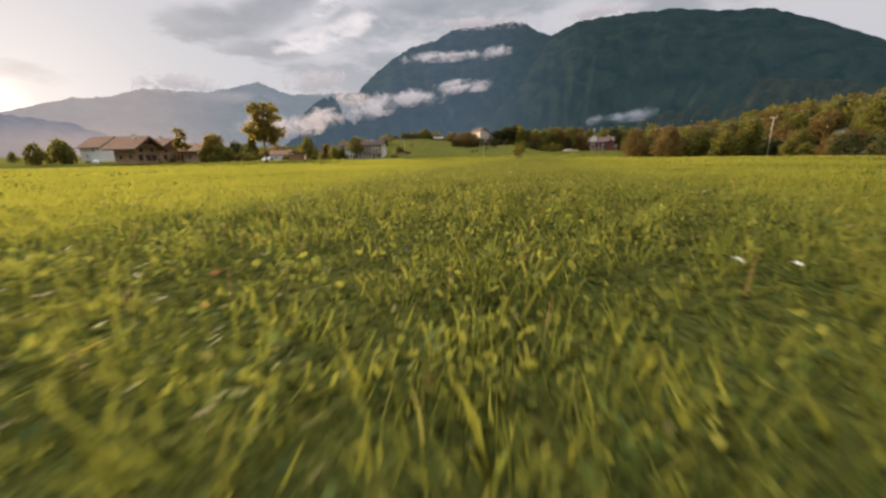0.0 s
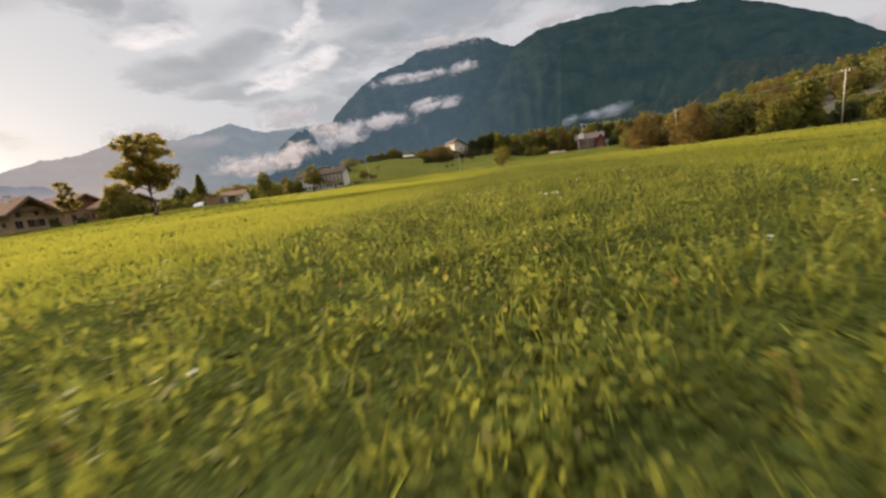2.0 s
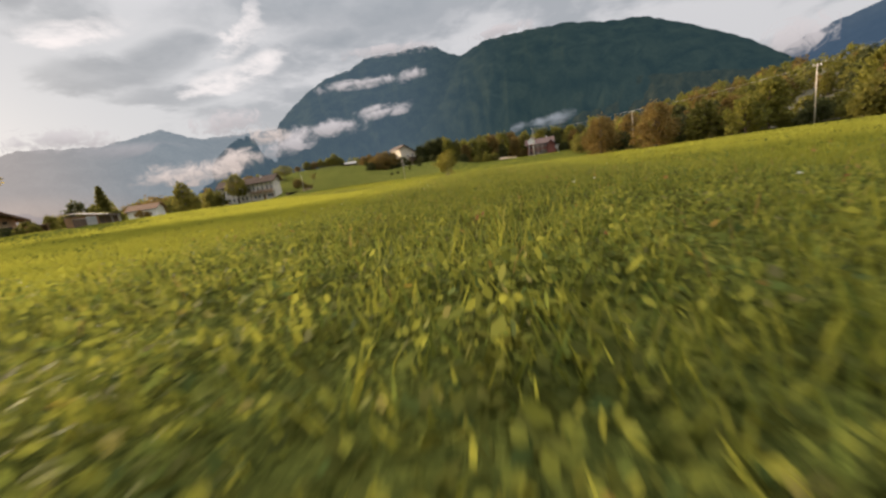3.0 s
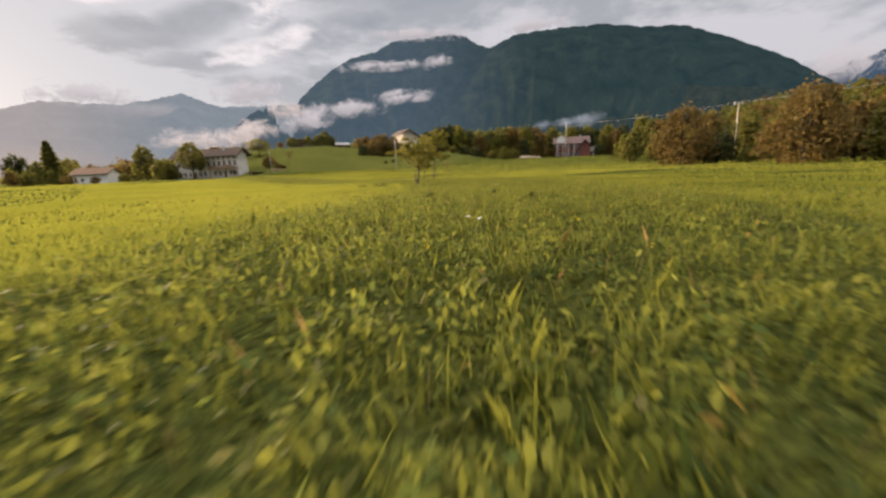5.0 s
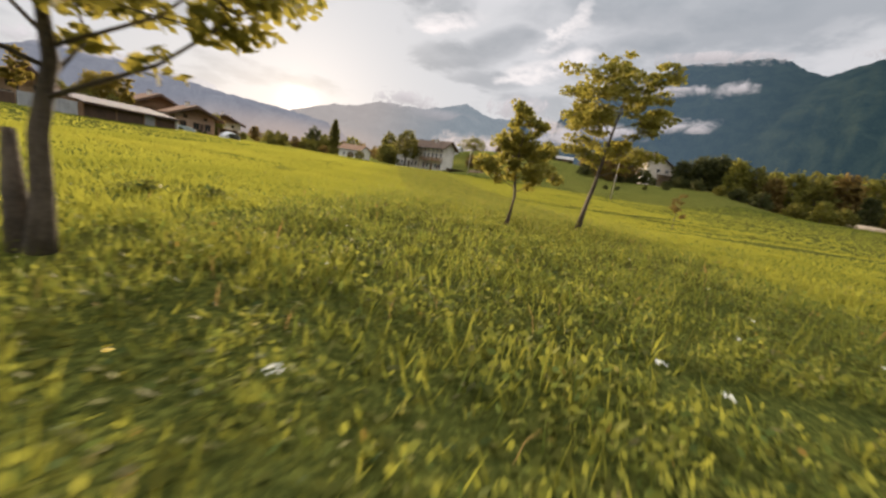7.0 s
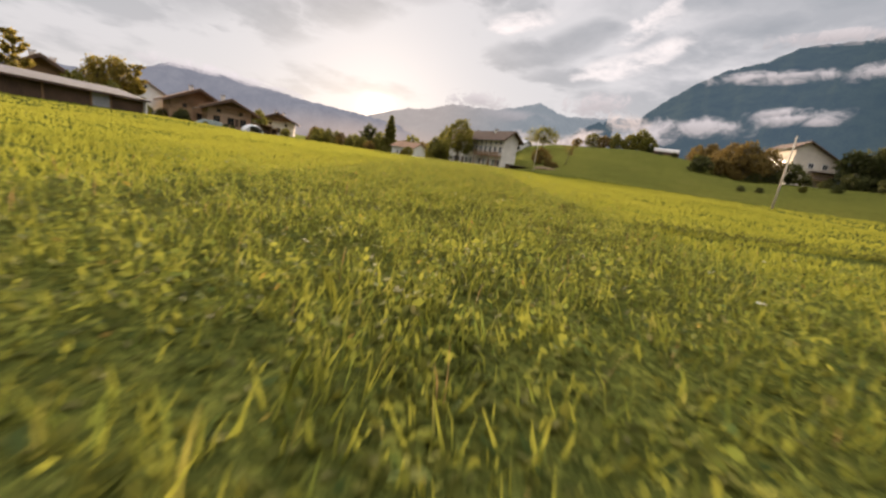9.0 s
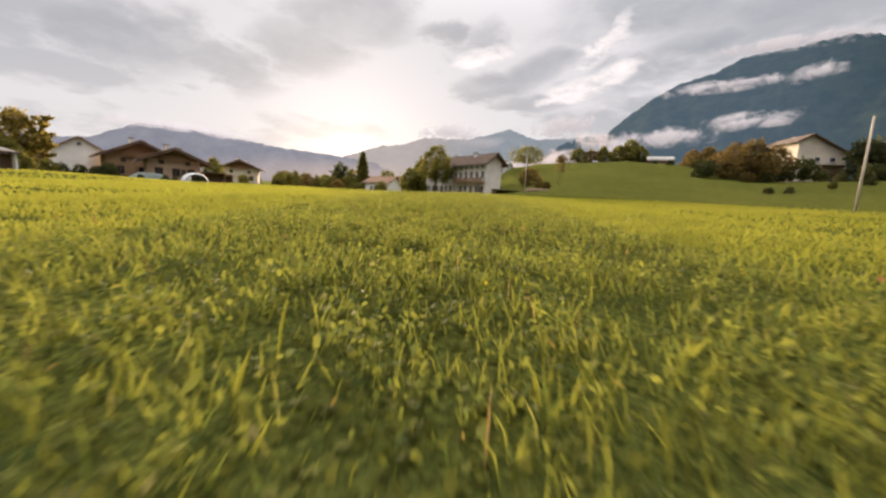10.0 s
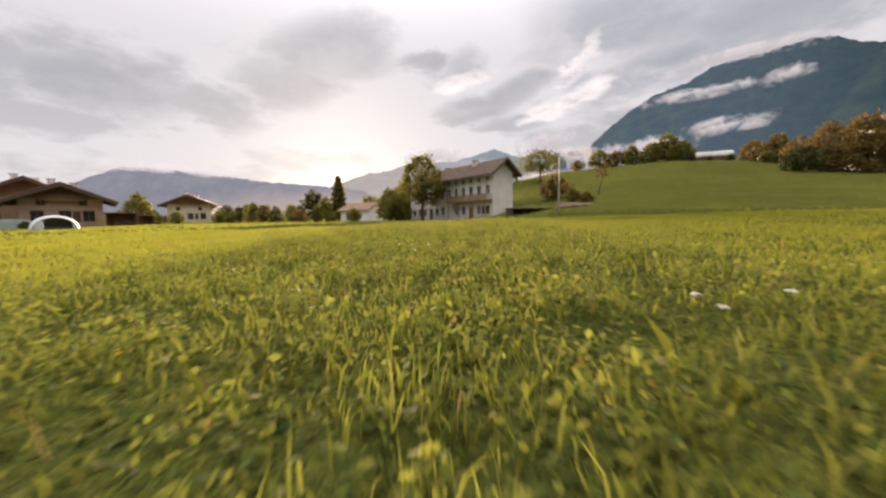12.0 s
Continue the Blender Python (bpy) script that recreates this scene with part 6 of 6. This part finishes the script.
def round_leaves(rng, p, low, high, size, tilt=0.5):
    """Ovate leaves of five corners, held at some height."""
    q = herb_leaves(rng, p, low, high, size, tilt)
    c, d, e = (q[:, 0] + q[:, 2]) / 2, (q[:, 2] - q[:, 0]) / 2, (q[:, 1] - q[:, 3]) / 2
    return np.stack([c - 0.80 * d + 0.45 * e, c + 0.10 * d + 1.05 * e, c + d, c + 0.10 * d - 1.05 * e, c - 0.80 * d - 0.45 * e], axis=1)


def stuff(name, verts, mat, corners, label, category="grass"):
    tagged(new(name, quads_mesh(name, verts, mat, corners)), label, category, kind="stuff")


def tufts(rng, p, height, width, sun_turn=None):
    """Grass seen from some way off: upright pointed tufts, turned face-on to the sun for brightness if asked for."""
    n = len(p)
    z = ground(p[:, 0], p[:, 1])
    a = rng.uniform(0, 2 * math.pi, n) if sun_turn is None else rng.normal(sun_turn, 0.6, n)
    h = height * rng.uniform(0.6, 1.3, n)
    w = width * rng.uniform(0.6, 1.4, n)
    c = rng.uniform(0, 2 * math.pi, n)
    b = np.stack([np.cos(a) * w * 0.5, np.sin(a) * w * 0.5, np.zeros(n)], axis=1)
    o = np.stack([p[:, 0], p[:, 1], z - 0.02], axis=1)
    t = o + np.stack([np.cos(c) * h * 0.5, np.sin(c) * h * 0.5, h], axis=1)
    return np.stack([o - b, o + b, t], axis=1)


rng = np.random.default_rng(5)
p = scatter(rng, 560, 0.0, 5.0, 1.6)
q = patchy(p, 3.1, 3) * 0.6 + patchy(p, 0.8, 7) * 0.4
keep = rng.uniform(0, 1, len(p)) < (0.3 + 1.1 * q) * tussock(p)
p, q = p[keep], q[keep]
stuff("meadow_grass", blades(rng, p, 0.175 * (0.55 + 0.9 * q) * (0.35 + 0.9 * tussock(p)), 0.012, 0.34), GRASS, 5, "long green meadow grass, uneven and wind-bent")
sets = []
for dens, lo, hi, h, w in ((1600, 0.0, 6.5, 0.15, 0.024), (2100, 5.0, 12.0, 0.145, 0.044), (1750, 11.0, 30.0, 0.13, 0.095)):
    p = scatter(rng, dens, lo, hi)
    p = p[from_line(p) > lo * 0.85]
    q = patchy(p, 2.1, 3) * 0.5 + patchy(p, 0.6, 7) * 0.5
    keep = rng.uniform(0, 1, len(p)) < 0.35 + 0.9 * q
    p, q = p[keep], q[keep]
    if lo < 1:
        keep = rng.uniform(0, 1, len(p)) < tussock(p)
        p, q = p[keep], q[keep]
        stuff("short_grass", tufts(rng, p, h * (0.6 + 0.8 * q) * (0.5 + 0.6 * tussock(p)), w), GRASS, 3, "short green grass between the taller blades")
    else:
        sets.append(tufts(rng, p, h * (0.75 + 0.5 * q), w, 1.0))
n = 200000
p = np.stack([rng.uniform(-150, 88, n), rng.uniform(-25, 250, n)], axis=1)
p = p[in_meadow(p[:, 0], p[:, 1]) & (from_line(p) > 24)]
sets.append(tufts(rng, p, 0.14, 0.30, 1.0))
stuff("meadow_sward", np.concatenate(sets), TUFT, 3, "yellow-green sward of the open meadow")
# clover, dandelion and dock: a low leaf layer coloured for shade, larger leaves above it, broad leaves farther off
sets, near = [], []
for dens, lo, hi, size, foot, top, tilt, fall in ((1500, 0.0, 4.0, 0.058, 0.005, 0.10, 0.6, 1.35), (1050, 0.0, 5.0, 0.037, 0.04, 0.24, 0.8, 1.4), (90, 0.0, 5.0, 0.052, 0.08, 0.29, 0.9, 1.3), (420, 3.6, 10.0, 0.050, 0.05, 0.22, 0.7, 1.2)):
    p = scatter(rng, dens, lo, hi, fall)
    q = patchy(p, 4.3, 1) * 0.6 + patchy(p, 1.1, 5) * 0.4
    clump = tussock(p)
    keep = rng.uniform(0, 1, len(p)) < ((0.25 + 1.2 * q ** 1.6) * clump if foot > 0.01 else 1.0)
    p, q, clump = p[keep], q[keep], clump[keep]
    shape = herb_leaves if foot < 0.01 else round_leaves
    (sets if shape is herb_leaves else near).append(shape(rng, p, foot, np.maximum(foot + 0.02, top * (0.15 + 1.15 * q) * (0.35 + 0.75 * clump)), size, tilt))
# rounded clumps that stand above the rest
for many, n, reach, small, big, tall in ((30.0, 32, 4.6, 0.09, 0.20, 1.0), (7.0, 60, 8.0, 0.16, 0.34, 0.85)):
    seats = scatter(rng, many, 0.0, reach, 1.25)
    seats = seats[patchy(seats, 0.9, 41) > 0.30]
    wide = rng.uniform(small, big, (len(seats), 1, 1))
    v = rng.normal(size=(len(seats), n, 2))
    v = v / np.linalg.norm(v, axis=2, keepdims=True) * np.sqrt(rng.uniform(0, 1, (len(seats), n, 1)))
    p = (seats[:, None, :] + v * wide).reshape(-1, 2)
    dome = (np.sqrt(np.clip(1.02 - (v ** 2).sum(axis=2), 0, 1)) * (0.10 + tall * wide[:, :, 0]) * rng.uniform(0.7, 1.15, (len(seats), 1))).ravel()
    size = np.repeat(0.030 + 0.050 * wide[:, 0, 0] * rng.uniform(0.6, 1.4, len(seats)), n)
    near.append(round_leaves(rng, p, 0.3 * dome + 0.02, dome + 0.07, size, 0.7))
# dark leafy clumps where a wheel has passed
way = np.concatenate([a + (b - a) * rng.uniform(0, 1, (int(9 * np.linalg.norm(b - a)), 1)) for a, b in zip(TRACK[:-1], TRACK[1:])])
seats = way + rng.normal(0, 0.16, way.shape)
n = 30
v = rng.normal(size=(len(seats), n, 2)) * 0.10
p = (seats[:, None, :] + v).reshape(-1, 2)
dome = (0.24 * np.exp(-(v ** 2).sum(axis=2) / 0.02)).ravel()
sets.append(herb_leaves(rng, p, 0.02, dome + 0.05, 0.06, 0.6))
# dark leaf clumps added in place of small tuft shadows in the sward
SHADOW_CLUMPS = ((-2.3, 107.8, 0.5), (-0.7, 107.4, 0.55), (-0.7, 108.3, 0.35), (2.1, 104.4, 0.3), (2.8, 104.6, 0.3), (2.3, 91.5, 0.7), (4.0, 91.4, 0.4), (7.2, 88.2, 0.3), (6.3, 90.2, 0.25), (-1.3, 111.9, 0.4), (-1.9, 111.0, 0.4), (-14.2, 120.8, 0.8), (-12.2, 142.6, 0.5))
for dx, dy, wide in SHADOW_CLUMPS:
    v = rng.normal(size=(90, 2)) * 0.45
    dome = 0.16 * np.exp(-(v ** 2).sum(axis=1) / 0.5)
    sets.append(herb_leaves(rng, np.array((dx, dy)) + v * wide, 0.06, dome + 0.10, 0.10, 0.6))
stuff("meadow_herbs", np.concatenate(near), HERB, 5, "broad clover and dandelion leaves among grass", "herbs")
stuff("clover", np.concatenate(sets), HERB_SHADED, 4, "low clover leaves coloured dark for shade between the grass", "herbs")
p = scatter(rng, 60, 0.0, 6.0, 1.2)
stuff("grass_stalks", blades(rng, p[(patchy(p, 0.55, 17) > 0.52) & (tussock(p) > 0.8)], 0.32, 0.007, 0.22), GRASS, 5, "tall thin grass stalks standing above the sward", "stalks")
stuff("dry_stalks", blades(rng, scatter(rng, 20, 0.0, 7.0), 0.26, 0.007, 0.3), DRY, 5, "dry straw-coloured stalks standing in the grass", "stalks")
p = scatter(rng, 3, 0.0, 6.0)
stuff("red_leaves", herb_leaves(rng, p[patchy(p, 0.5, 9) > 0.5], 0.10, 0.24, 0.055), REDLEAF, 4, "reddened dock leaves scattered in the grass", "leaves")
# white umbels: single plants beside the line of flight, and a few in loose groups
UMBELS = ((-2.46, 37.77), (-2.18, 37.65), (-1.84, 37.36), (-1.93, 37.29), (1.76, 39.48), (0.27, 38.43), (-1.83, 38.64), (-1.03, 35.76), (-0.92, 35.68), (-0.81, 35.62), (-0.73, 35.72), (-0.95, 35.56), (-0.78, 35.44), (5.09, 81.95), (5.22, 81.91), (7.1, 96.58), (7.21, 96.04), (7.02, 96.12), (5.19, 109.47), (6.71, 111.13), (6.38, 111.17), (-39.43, 163.74), (-39.61, 164.27), (-35.33, 162.41), (-35.18, 162.26), (-34.88, 162.9), (-34.38, 155.51), (-34.49, 155.71), (-30.61, 159.19), (-31.41, 155.74), (-2.0, 11.83), (2.37, 50.61), (2.8, 50.82), (5.26, 76.85))
heads = scatter(rng, 1.6, 1.0, 6.5)
heads = np.concatenate([np.array(UMBELS), heads[patchy(heads, 0.35, 4) > 0.62]])
flowers = []
for i, (hx, hy) in enumerate(heads):
    m = 22 if i < len(UMBELS) else rng.integers(5, 10)
    wide = 0.032 if i < len(UMBELS) else 0.024
    d = rng.normal(0, 1, (m, 2))
    d = d / np.linalg.norm(d, axis=1, keepdims=True) * np.sqrt(rng.uniform(0, 1, (m, 1)))
    q = herb_leaves(rng, np.array([hx, hy]) + d * wide, 0.0, 0.008, 0.017, 0.35)
    q[:, :, 2] += 0.28 + 0.02 * math.sin(hx * 9) - 0.012 * (d ** 2).sum(axis=1)[:, None]
    flowers.append(q)
stuff("white_flowers", np.concatenate(flowers), WHITEPETAL, 4, "small white umbel flowers above the grass", "flowers")
stuff("flower_stems", blades(rng, heads, 0.27, 0.006, 0.12), GRASS, 5, "thin green stems under the white flowers", "stems")
p = scatter(rng, 2.2, 0.2, 7.0)
p = p[patchy(p, 0.4, 12) > 0.55]
stuff("yellow_flowers", herb_leaves(rng, np.repeat(p, 3, axis=0), 0.18, 0.25, 0.03, 0.35), YELLOWPETAL, 4, "small yellow flowers in the grass", "flowers")
